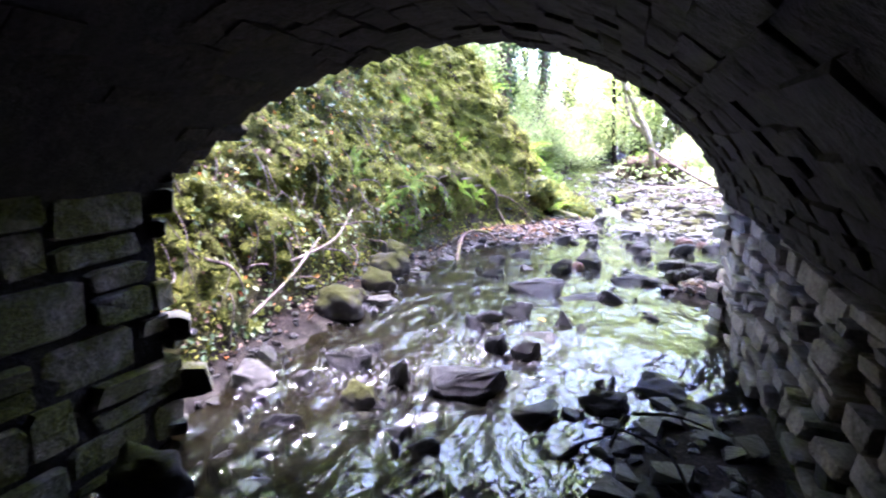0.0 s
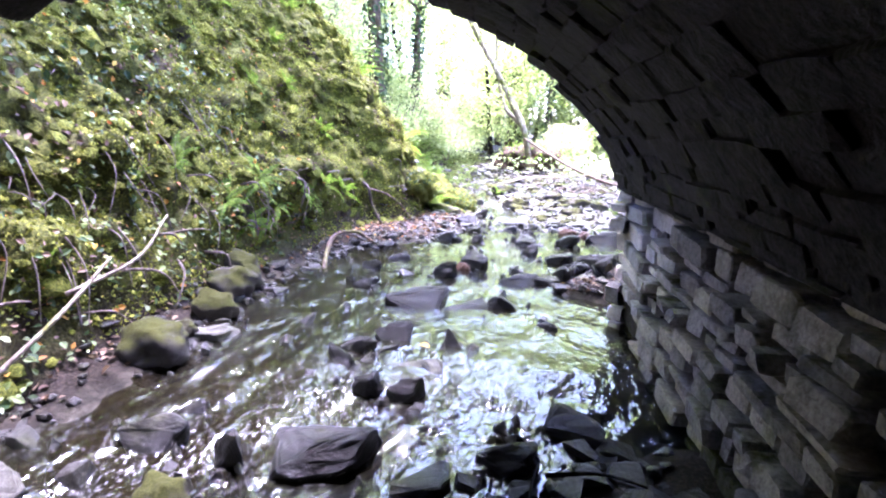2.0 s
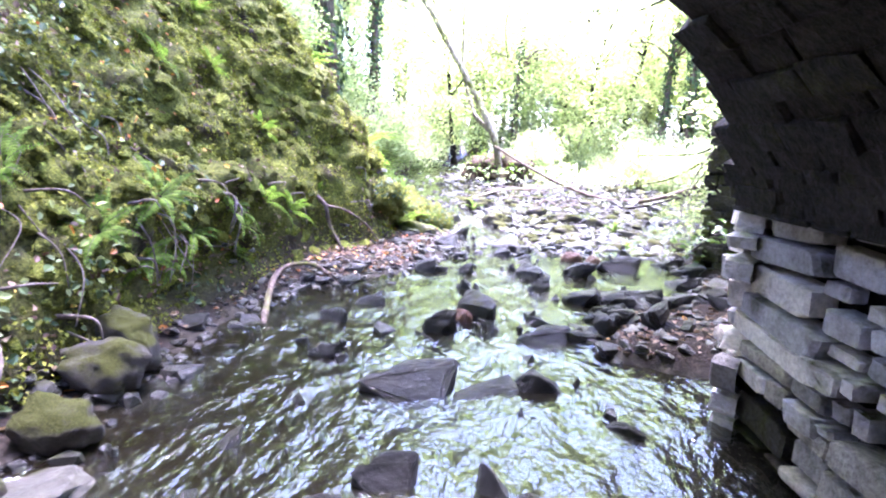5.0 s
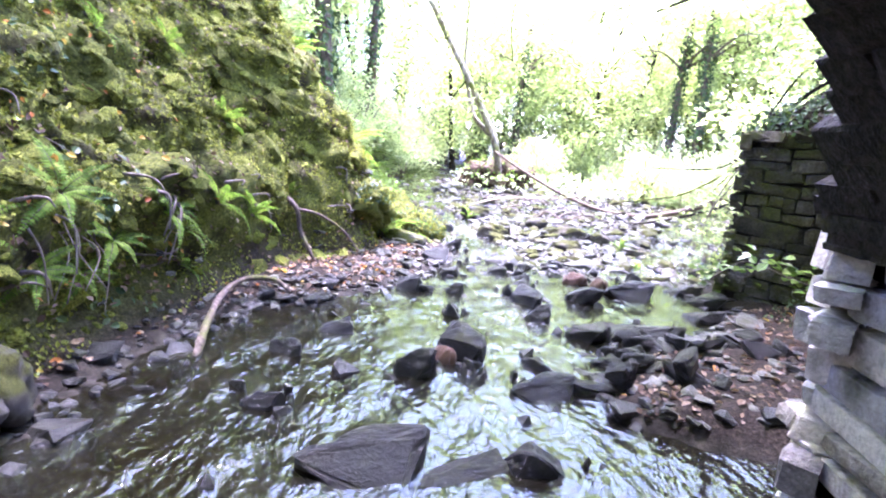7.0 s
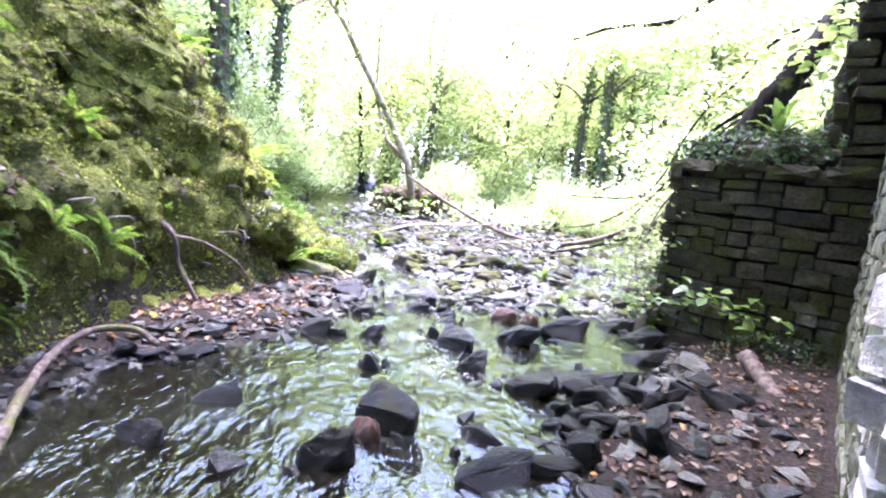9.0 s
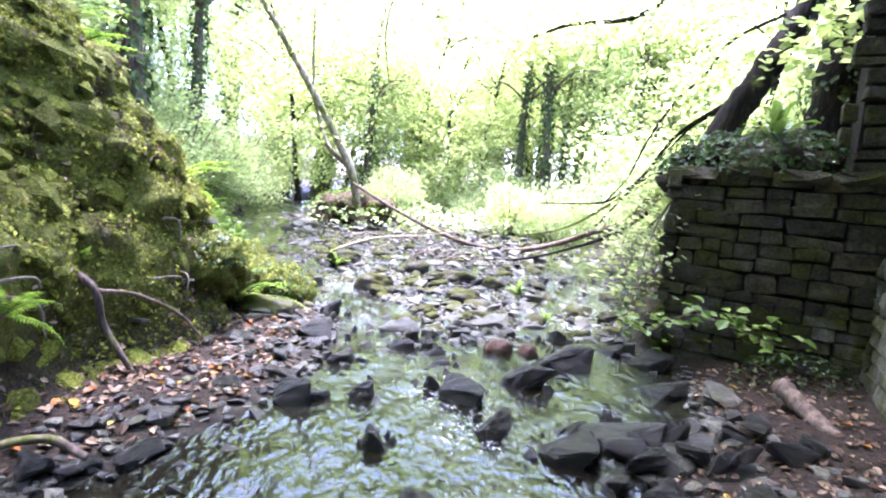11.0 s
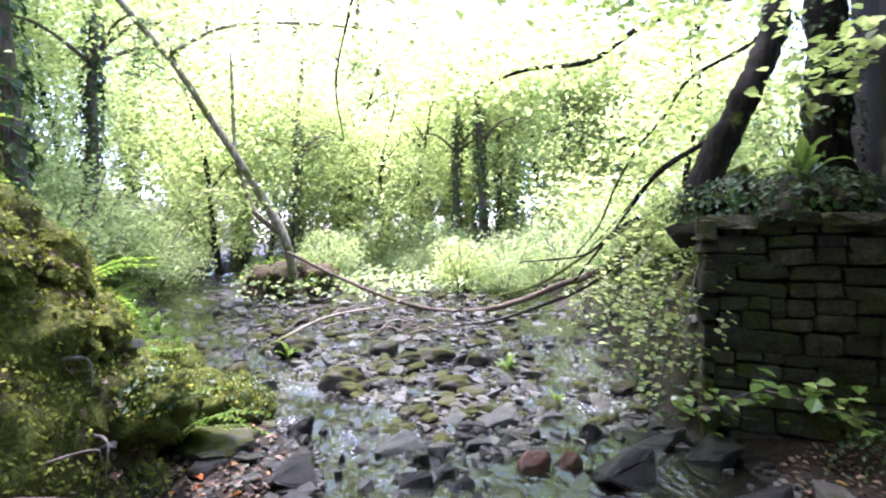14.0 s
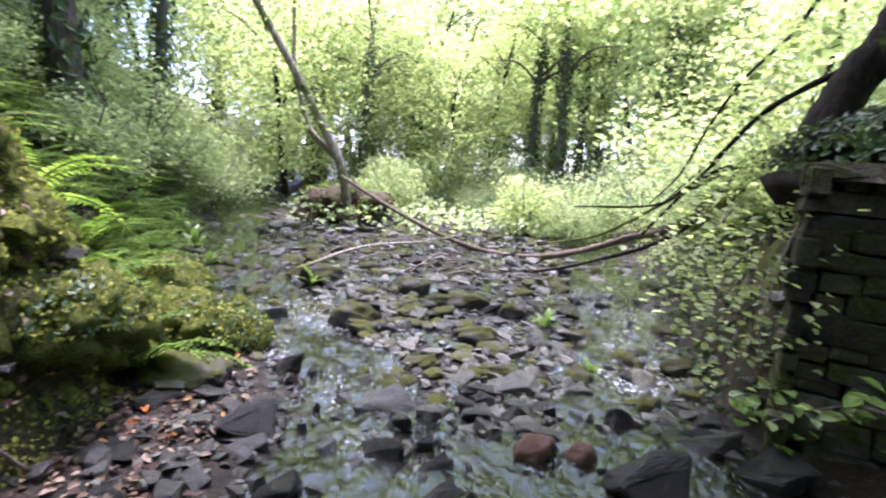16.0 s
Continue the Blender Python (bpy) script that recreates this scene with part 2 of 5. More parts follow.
M_BARK = bark_material("brown_bark", (.03, .024, .018), (.09, .07, .052), (.19, .155, .12), .35)
# Near-black tone: a backlit silhouette put into the bark colour.
M_BARK_DARK = bark_material("silhouette_dark_bark", (.003, .0025, .002), (.010, .008, .006), (.026, .02, .015), .2)
M_BARK_PALE = bark_material("pale_bark", (.08, .065, .045), (.2, .175, .13), (.36, .33, .26), .45)
M_BARK_MOSSY = bark_material("mossy_bark", (.03, .03, .015), (.09, .085, .04), (.17, .16, .08), 1.0)
M_TWIG = bark_material("bare_twig", (.05, .042, .032), (.13, .11, .085), (.26, .23, .185), 0)


def ground_material():
    m, nt, b = shader("stream_ground", .85)
    v = coords(nt, "world")

    def attr(name):
        n = nt.nodes.new("ShaderNodeAttribute")
        n.attribute_name = name
        return n.outputs["Fac"]
    fine, mid, big = noise_node(nt, v, 45, 5, .7), noise_node(nt, v, 9, 5), noise_node(nt, v, 2.2, 4)
    bed = ramp(nt, mid, [(.3, (.007, .0066, .0045)), (.5, (.022, .0205, .014)), (.7, (.065, .061, .043))])
    litter = ramp(nt, fine, [(.3, (.007, .005, .0035)), (.5, (.02, .0155, .010)), (.68, (.06, .048, .032))])
    moss = ramp(nt, fine, [(.28, (.014, .018, .004)), (.5, (.086, .102, .016)), (.72, (.22, .235, .042))])
    earth = ramp(nt, mid, [(.3, (.009, .007, .004)), (.5, (.026, .02, .012)), (.72, (.075, .062, .04))])
    patch = ramp(nt, big, [(.34, (0, 0, 0)), (.5, (1, 1, 1))])
    green = mix(nt, calc(nt, "MULTIPLY", patch, .85), earth, moss)
    green = mix(nt, ramp(nt, mid, [(.33, (.7, .7, .7)), (.45, (0, 0, 0))]), green, earth)
    col = mix(nt, attr("litter"), bed, litter)
    col = mix(nt, attr("moss"), col, green)
    nt.links.new(col, b.inputs["Base Color"])
    bump(nt, b, fine, .9, .03)
    return m


def water_material():
    m, nt, b = shader("stream_water", .06)
    v = coords(nt, "world")
    mpw = nt.nodes.new('ShaderNodeMapping')
    mpw.inputs['Scale'].default_value = (1.5, .8, 1)
    nt.links.new(v, mpw.inputs['Vector'])
    n1, n2 = noise_node(nt, mpw.outputs[0], 3.6, 2, .5), noise_node(nt, mpw.outputs[0], 13, 2, .5)
    nt.links.new(ramp(nt, noise_node(nt, v, 1.3, 4), [(.35, (.010, .008, .004)), (.65, (.024, .026, .017))]), b.inputs["Base Color"])
    b.inputs["Specular IOR Level"].default_value = 0.0
    b.inputs["Roughness"].default_value = .6
    add = nt.nodes.new("ShaderNodeMath")
    add.operation = "ADD"
    nt.links.new(n1, add.inputs[0])
    nt.links.new(n2, add.inputs[1])
    bp = nt.nodes.new("ShaderNodeBump")
    bp.inputs["Strength"].default_value, bp.inputs["Distance"].default_value = 1.0, .022
    nt.links.new(add.outputs[0], bp.inputs["Height"])
    tr = nt.nodes.new("ShaderNodeBsdfTransparent")
    tr.inputs["Color"].default_value = (.42, .40, .28, 1)
    body = nt.nodes.new("ShaderNodeMixShader")
    body.inputs[0].default_value = .32
    nt.links.new(tr.outputs[0], body.inputs[1])
    nt.links.new(b.outputs[0], body.inputs[2])
    gl = nt.nodes.new("ShaderNodeBsdfGlossy")
    gl.inputs["Roughness"].default_value = .03
    gl.inputs["Color"].default_value = (.92, 1, .87, 1)
    fr = nt.nodes.new("ShaderNodeFresnel")
    fr.inputs["IOR"].default_value = 1.5
    for n in (gl, fr):
        nt.links.new(bp.outputs[0], n.inputs["Normal"])
    ms = nt.nodes.new("ShaderNodeMixShader")
    nt.links.new(fr.outputs[0], ms.inputs[0])
    nt.links.new(body.outputs[0], ms.inputs[1])
    nt.links.new(gl.outputs[0], ms.inputs[2])
    at = nt.nodes.new("ShaderNodeAttribute")
    # White streaks: froth of the riffles, and painted glints of sky.
    at.attribute_name = "foam_glint"
    streak = ramp(nt, noise_node(nt, mpw.outputs[0], 26, 4, .7), [(.54, (0, 0, 0)), (.68, (1, 1, 1))])
    foam_glint = nt.nodes.new("ShaderNodeBsdfDiffuse")
    foam_glint.inputs["Color"].default_value = (.55, .58, .55, 1)
    top = nt.nodes.new("ShaderNodeMixShader")
    nt.links.new(calc(nt, "MULTIPLY", at.outputs["Fac"], streak), top.inputs[0])
    nt.links.new(ms.outputs[0], top.inputs[1])
    nt.links.new(foam_glint.outputs[0], top.inputs[2])
    nt.links.new(top.outputs[0], nt.nodes["Material Output"].inputs["Surface"])
    return m


def cushion_material():
    m, nt, b = shader("moss_cushion", .95)
    v = coords(nt, "world")
    fine = noise_node(nt, v, 70, 4, .7)
    tone = ramp(nt, nt.nodes.new("ShaderNodeNewGeometry").outputs["Random Per Island"], [(0, (.55, .55, .5)), (.5, (.9, .95, .8)), (1, (1.35, 1.3, 1.1))])
    col = mix(nt, 1.0, ramp(nt, fine, [(.3, (.014, .018, .003)), (.5, (.082, .096, .015)), (.7, (.205, .22, .038))]), tone, "MULTIPLY")
    nt.links.new(col, b.inputs["Base Color"])
    bump(nt, b, fine, 1.0, .02)
    return m


M_CUSHION = cushion_material()
M_GROUND, M_WATER = ground_material(), water_material()


# ---------------- builders ----------------
def mesh_from(name, verts, faces, material, smoothed=False):
    me = bpy.data.meshes.new(name)
    me.from_pydata([tuple(v) for v in verts] if not isinstance(verts, list) else verts, [], faces if isinstance(faces, list) else faces.tolist())
    me.materials.append(material)
    if smoothed:
        me.shade_smooth()
    me.update()
    return me


def bm_mesh(name, bm, material, smoothed=False):
    me = bpy.data.meshes.new(name)
    bm.to_mesh(me)
    bm.free()
    me.materials.append(material)
    if smoothed:
        me.shade_smooth()
    return me


def part(name, me, parent, label="", m=None):
    ob = new(name, me)
    ob.parent = parent
    if m is not None:
        ob.matrix_basis = m
    return tagged(ob, label) if label else ob


def thing(name, label, category, me=None, m=None, group="", kind=""):
    ob = new(name, me)
    if m is not None:
        ob.matrix_basis = m
    return tagged(ob, label, category, group, kind)


def leaves(centres, normals, size, aspect=.62, rng=RNG, hexed=False, fold=.15):
    """Vertices and faces of many small leaves, each folded along its rib."""
    c, n = np.asarray(centres, float), np.asarray(normals, float)
    k = len(c)
    n = n / np.maximum(np.linalg.norm(n, axis=1, keepdims=True), 1e-6)
    r = rng.normal(size=(k, 3))
    u = np.cross(n, r)
    u /= np.maximum(np.linalg.norm(u, axis=1, keepdims=True), 1e-6)
    w = np.cross(n, u)
    s = np.broadcast_to(np.asarray(size, float), (k,))[:, None]
    h, a = u * s * .5, w * s * .5 * aspect
    up = n * s * fold
    if hexed:
        vs = np.stack([c - h, c - h * .35 + a * .8 + up, c + h * .35 + a + up, c + h, c + h * .35 - a + up, c - h * .35 - a * .8 + up], 1)
        fs = np.arange(k)[:, None, None] * 6 + np.array([[0, 1, 2, 3], [0, 3, 4, 5]])[None]
    else:
        vs = np.stack([c - h, c + a + up, c + h, c - a + up], 1)
        fs = np.arange(k)[:, None, None] * 4 + np.array([[0, 1, 2], [0, 2, 3]])[None]
    return vs.reshape(-1, 3), fs.reshape(-1, fs.shape[-1])


def leaf_mesh(name, centres, normals, size, material, **kw):
    v, f = leaves(centres, normals, size, **kw)
    return mesh_from(name, v.tolist(), f.tolist(), material)


def smooth_line(points, steps=6):
    """A smooth line through the points (Catmull-Rom)."""
    p = [Vector(q) for q in points]
    p = [p[0] * 2 - p[1]] + p + [p[-1] * 2 - p[-2]]
    out = []
    for i in range(1, len(p) - 2):
        for k in range(steps):
            t = k / steps
            out.append(.5 * ((2 * p[i]) + (p[i + 1] - p[i - 1]) * t + (2 * p[i - 1] - 5 * p[i] + 4 * p[i + 1] - p[i + 2]) * t * t + (3 * p[i] - p[i - 1] - 3 * p[i + 1] + p[i + 2]) * t ** 3))
    return out + [p[-2]]


def tube(name, points, r0, r1, material, sides=8, steps=6, knots=.12, rng=RNG, flare=0.0):
    line = smooth_line(points, steps)
    n = len(line)
    vs, fs = [], []
    for i, c in enumerate(line):
        d = (line[min(i + 1, n - 1)] - line[max(i - 1, 0)]).normalized()
        a = d.cross(Vector((.31, .87, .2))).normalized()
        b = d.cross(a)
        t = i / (n - 1)
        r = (r0 + (r1 - r0) * t + flare * r0 * math.exp(-t * 9)) * (1 + knots * rng.uniform(-1, 1))
        for k in range(sides):
            ang = 2 * math.pi * k / sides
            rr = r * (1 + knots * .8 * math.sin(3 * ang + i * .4) + knots * .5 * rng.uniform(-1, 1))
            vs.append(tuple(c + a * math.cos(ang) * rr + b * math.sin(ang) * rr))
        if i:
            for k in range(sides):
                q = (k + 1) % sides
                fs.append(((i - 1) * sides + k, (i - 1) * sides + q, i * sides + q, i * sides + k))
    fs.append(tuple(range(sides - 1, -1, -1)))
    fs.append(tuple((n - 1) * sides + k for k in range(sides)))
    return mesh_from(name, vs, fs, material, True)


def rock_mesh(seed, material, kind="block", fine=True):
    """A stone about 1 wide, 0.8 deep and 1 high, its foot at z = 0: split slate, or a worn boulder."""
    rng = random.Random(seed)
    bm = bmesh.new()
    shift = Vector((seed * 1.7, seed * .3, 0))
    if kind == "round":
        bmesh.ops.create_icosphere(bm, subdivisions=4 if fine else 2, radius=1)
        for v in bm.verts:
            c = v.co.copy()
            q = Vector([math.copysign(abs(k) ** .86, k) for k in c])
            n = noise.fractal(c * 1.3 + shift, 1.0, 2.0, 3) * .3 + (noise.fractal(c * 5 + shift, 1.0, 2.0, 3) * .06 if fine else 0)
            q = q * (1 + n)
            v.co = (q.x * .5, q.y * .42, q.z * .5 + .5)
        return bm_mesh("stone", bm, material, True)
    for _ in range(15):
        v = Vector((rng.uniform(-1, 1), rng.uniform(-1, 1), rng.uniform(-1, 1)))
        big = max(abs(c) for c in v)
        v = v / big * rng.uniform(.72, 1) if rng.random() < .85 else v
        bm.verts.new((v.x * .5, v.y * .42, v.z * .5 + .5 + .12 * v.x * rng.uniform(.5, 1)))
    bmesh.ops.convex_hull(bm, input=bm.verts)
    bmesh.ops.delete(bm, geom=[v for v in bm.verts if not v.link_faces], context="VERTS")
    bmesh.ops.dissolve_limit(bm, angle_limit=radians(10), verts=bm.verts[:], edges=bm.edges[:])
    if fine:
        bmesh.ops.bevel(bm, geom=bm.edges[:], offset=.03, segments=1, affect="EDGES")
    bmesh.ops.triangulate(bm, faces=bm.faces[:])
    if fine:
        bmesh.ops.subdivide_edges(bm, edges=bm.edges[:], cuts=2, use_grid_fill=True)
        for v in bm.verts:
            c = v.co
            n = noise.fractal(Vector((c.x * 3, c.y * 3, c.z * 7)) + shift, 1.0, 2.0, 4)
            step = .03 * math.sin(c.z * 21 + 3 * n)
            d = Vector((c.x, c.y, (c.z - .5) * .6))
            v.co = c + d * (n * .16 + step) + Vector((0, 0, n * .03))
    return bm_mesh("stone", bm, material)


def piece_mesh(seed, material):
    """A roughly squared walling stone in a unit box: x along the wall, y out of it (0 to 1), z up."""
    rng = random.Random(seed)
    bm = bmesh.new()
    ring = []
    for depth, inset in ((0.0, .0), (.84, .0), (1.0, .045)):
        row = []
        for x, z in ((-.5, -.46), (-.05, -.5), (.48, -.5), (.5, .46), (.08, .5), (-.47, .5)):
            jx, jz = rng.uniform(-.05, .05), rng.uniform(-.08, .04)
            ins = inset * rng.uniform(.4, 1.5)
            row.append(bm.verts.new((x * (1 - 2 * ins) + jx * (depth > 0), depth * rng.uniform(.9, 1.04), z * (1 - 2.6 * ins) + jz * (depth > 0))))
        ring.append(row)
    for a, b in zip(ring, ring[1:]):
        for k in range(6):
            q = (k + 1) % 6
            bm.faces.new((a[k], b[k], b[q], a[q]))
    mid = bm.verts.new((rng.uniform(-.15, .15), rng.uniform(.98, 1.08), rng.uniform(-.15, .15)))
    for k in range(6):
        bm.faces.new((ring[2][k], mid, ring[2][(k + 1) % 6]))
    bmesh.ops.recalc_face_normals(bm, faces=bm.faces[:])
    return bm_mesh("stone", bm, material)


def rubble_mesh(seed, material):
    """A rough walling stone with knocked-off corners in the same unit box."""
    rng = random.Random(seed)
    bm = bmesh.new()
    outline = []
    for k in range(8):
        a = 2 * math.pi * (k + .5 + rng.uniform(-.28, .28)) / 8
        c, q = math.cos(a), math.sin(a)
        outline.append((.5 * math.copysign(abs(c) ** .25, c) * rng.uniform(.88, 1.05), .5 * math.copysign(abs(q) ** .25, q) * rng.uniform(.86, 1.05)))
    lean, tip = rng.uniform(-.14, .14), rng.uniform(-.14, .14)
    rings = []
    for depth, inset in ((0.0, 1.0), (.88, 1.0), (1.0, .92)):
        rings.append([bm.verts.new((x * inset, depth * (1 + lean * x + tip * z) + (rng.uniform(-.06, .04) if depth else 0), z * inset)) for x, z in outline])
    for a, b in zip(rings, rings[1:]):
        for k in range(8):
            q = (k + 1) % 8
            bm.faces.new((a[k], b[k], b[q], a[q]))
    mid = bm.verts.new((rng.uniform(-.2, .2), rng.uniform(.97, 1.05), rng.uniform(-.2, .2)))
    for k in range(8):
        bm.faces.new((rings[2][k], mid, rings[2][(k + 1) % 8]))
    bmesh.ops.recalc_face_normals(bm, faces=bm.faces[:])
    return bm_mesh("stone", bm, material)


def courses(length, bottom, top, low, high, wide, rng):
    """Rubble: middle along the wall, middle height, width and height of every stone. Rough bands, each broken into blocks that are split again."""
    z, out = bottom, []
    while z < top:
        band = rng.uniform(high * 1.0, high * 1.7)
        band = min(band, top - z + low)
        u = -rng.uniform(0, wide * .6)
        while u < length:
            wd = max(.12, rng.lognormvariate(math.log(wide * 1.3), .3))
            v = 0.0
            while v < band - .01:
                h = rng.uniform(low, high)
                if band - v - h < low * .8:
                    h = band - v
                cuts = [0.0, 1.0] if rng.random() < .72 or wd < .26 else [0.0, rng.uniform(.32, .68), 1.0]
                for c0, c1 in zip(cuts, cuts[1:]):
                    out.append((u + wd * (c0 + c1) / 2, z + v + h / 2, wd * (c1 - c0), h * rng.uniform(.88, 1.0)))
                v += h
            u += wd
        z += band
    return sorted(out, key=lambda q: q[1])


# ---------------- the ground ----------------
def build_ground():
    near_y = np.concatenate([np.arange(-13, 1.5, .09), np.arange(1.5, 11, .036), np.arange(11, 25, .075)])
    ys = np.concatenate([-13 - np.geomspace(.2, 280, 26)[::-1], near_y, 25 + np.geomspace(.15, 280, 30)])
    left = -np.concatenate([np.arange(0, .6, .02), np.arange(.6, 2.2, .034), 2.2 + np.geomspace(.08, 280, 34)])[::-1]
    right = np.concatenate([np.arange(.07, 7, .075), 7 + np.geomspace(.1, 280, 34)])
    a = np.concatenate([left, right])
    A, Y = np.meshgrid(a, ys)
    X = bank_toe(Y) + A
    Z, moss, litter, bank = height(X, Y)
    near = smooth(40, 12, np.hypot(X, Y - 8))
    lump = bank_lump(Y, Z) * bank * near
    s = (Y - FACE_A - FACE_B * X)
    lump = lump * smooth(.1, .6, s)
    X = X + lump * .9
    Z = Z + lump * .45
    nr, nc = X.shape
    verts = np.stack([X, Y, Z], -1).reshape(-1, 3).tolist()
    i = (np.arange(nr - 1)[:, None] * nc + np.arange(nc - 1)[None]).ravel()
    faces = np.stack([i, i + 1, i + nc + 1, i + nc], 1).tolist()
    me = mesh_from("ground", verts, faces, M_GROUND, True)
    for nm, arr in (("moss", moss), ("litter", litter)):
        at = me.attributes.new(nm, "FLOAT", "POINT")
        at.data.foreach_set("value", arr.ravel().astype(np.float32))
    return thing("ground", "mossy earth banks and stony brown stream bed", "ground", me, kind="structure")


def build_water():
    ys = np.arange(-13, 24, .06)
    xs = np.linspace(0, 1, 150)
    lo, hi = left_edge(ys) - .5, right_edge(ys) + .55
    X = lo[:, None] + (hi - lo)[:, None] * xs[None]
    Y = np.repeat(ys[:, None], len(xs), 1)
    rough = .55 + .7 * smooth(4.6, 3.4, Y) + .8 * smooth(9.5, 11, Y)
    Z = water_z(Y) + rough * (.045 * fbm(X * 5, Y * 3.2, 51, 3) + .02 * fbm(X * 13, Y * 7, 61, 2))
    nr, nc = X.shape
    i = (np.arange(nr - 1)[:, None] * nc + np.arange(nc - 1)[None]).ravel()
    me = mesh_from("water", np.stack([X, Y, Z], -1).reshape(-1, 3).tolist(), np.stack([i, i + 1, i + nc + 1, i + nc], 1).tolist(), M_WATER, True)
    # Froth on the riffles; the run near y 8 to 10 paints sky reflection.
    run = .22 * smooth(4.5, 3.8, Y) * smooth(2.4, 3.0, Y) + .45 * smooth(9.9, 10.6, Y) * smooth(15, 13, Y) + .3 * smooth(.75, .2, np.abs(X + .9 + .3 * (Y - 8.5))) * smooth(7.4, 8.0, Y) * smooth(10.2, 9.6, Y) + .3 * smooth(.45, .1, np.abs(X + .9)) * smooth(5.6, 6.4, Y) * smooth(8.4, 7.6, Y)
    foam_glint = np.clip(run * (.7 + 2.4 * fbm(X * 2.2, Y * 1.4, 81, 3)), 0, 1)
    me.attributes.new("foam_glint", "FLOAT", "POINT").data.foreach_set("value", foam_glint.ravel().astype(np.float32))
    return thing("water", "shallow rippling stream water reflecting the sky", "stream", me, kind="structure")


build_ground()
build_water()


# ---------------- the bridge ----------------
def arch_z(x):
    """The height of the vault's underside at face position x."""
    f = min(1.0, abs(x - ARCH_MID) / 1.44)
    return SPRING + 1.13 * (1 - f ** 1.9) ** .74


def solid_prism(name, outline, depth_vec, material):
    bm = bmesh.new()
    a = [bm.verts.new(p) for p in outline]
    b = [bm.verts.new(Vector(p) + depth_vec) for p in outline]
    bm.faces.new(a)
    bm.faces.new(b[::-1])
    for k in range(len(a)):
        q = (k + 1) % len(a)
        bm.faces.new((a[k], b[k], b[q], a[q]))
    bmesh.ops.recalc_face_normals(bm, faces=bm.faces[:])
    bmesh.ops.triangulate(bm, faces=bm.faces[:])
    return bm_mesh(name, bm, material)


DEPTH = -AXIS * 9.0
TOP = 4.6
RECESS = .10
back = lambda x, z=0.0: face(x, z) - OUT * RECESS
arch_xs = [ARCH_MID + 1.44 * math.sin(math.pi * k / 40 - math.pi / 2) for k in range(41)]
vault_line = [back(x, arch_z(x) + .03) for x in arch_xs]
spandrel = [back(LEFT_X - .12, -.6), *[back(LEFT_X - .12, SPRING)], *vault_line, back(PIER_X + .09, SPRING), back(PIER_X + .09, -.6), back(4.2, -.6), back(4.2, TOP), back(-7, TOP), back(-7, -.6)]
bridge_body = thing("wall_bridge", "stone bridge with a low rubble arch over the stream", "bridge", solid_prism("bridge_body", spandrel, DEPTH, M_MORTAR), kind="structure")

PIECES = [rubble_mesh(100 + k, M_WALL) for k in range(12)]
PIECES_SHADED = [rubble_mesh(130 + k, M_WALL_SHADED) for k in range(12)]
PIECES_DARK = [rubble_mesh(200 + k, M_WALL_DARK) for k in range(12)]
PIECES_FACE = [rubble_mesh(270 + k, M_FACE) for k in range(12)]
PIECES_MOSS = [rubble_mesh(250 + k, M_WALL_MOSS) for k in range(10)]
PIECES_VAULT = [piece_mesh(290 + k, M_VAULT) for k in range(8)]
DATA_OF = {}


def mesh_arrays(me):
    if me.name not in DATA_OF:
        DATA_OF[me.name] = (np.array([v.co[:] for v in me.vertices]), [tuple(p.vertices) for p in me.polygons])
    return DATA_OF[me.name]


def joined(name, items, material):
    """Many stones in one mesh: items of (mesh, matrix)."""
    vs, fs, base = [], [], 0
    for me, m in items:
        v, f = mesh_arrays(me)
        mm = np.array(m)
        vs.append(v @ mm[:3, :3].T + mm[:3, 3])
        fs.extend([tuple(i + base for i in p) for p in f])
        base += len(v)
    return mesh_from(name, np.concatenate(vs).tolist(), fs, material)


def stone_matrix(centre, along, out, width, depth, high, rng):
    up = Vector((0, 0, 1)) if abs(out.z) < .3 else along.cross(out) * -1
    up = out.cross(along) * -1 if up.length < .1 else up
    m = Matrix((along * width, out * depth, up * high)).transposed().to_4x4()
    m = Matrix.Translation(centre) @ m @ Matrix.Rotation(rng.uniform(-.035, .035), 4, "Y")
    return m


WALL_STONES = []      # (wall, mesh, matrix) of stones that are objects of their own, linked last


def face_wall(wall, origin, along, out, length, bottom, top, low, high, wide, meshes, seed, near=None, skip=None, proud=.10, gap=.012, limit=300, spread=(.7, 1.2), low_meshes=None, low_z=0.0, lost=0.0):
    rng = random.Random(seed)
    rest, count = [], 0
    for u, z, wd, h in courses(length, bottom, top, low, high, wide, rng):
        if z > top + .03 or (skip and skip(u, z)):
            continue
        wd = min(wd, 2 * (length - u) + .04) if u + wd / 2 > length + .02 else wd
        if wd < .06:
            continue
        d = proud * rng.uniform(*spread)
        z += rng.uniform(-.012, .012)
        c = origin + along * u + Vector((0, 0, z))
        m = stone_matrix(c, along, out, max(wd - gap, .05), d + .03, max(h - gap, .03), rng)
        m.translation -= out * .03
        me = rng.choice(low_meshes if low_meshes and z < low_z + rng.uniform(-.25, .25) else meshes)
        if rng.random() < lost:
            continue
        if (near is None or near(u, z)) and count < limit:
            WALL_STONES.append((wall, me, m))
            count += 1
        else:
            rest.append((me, m))
    if rest:
        tagged(part("rubble", joined("rubble", rest, meshes[0].materials[0]), wall), kind="stuff")


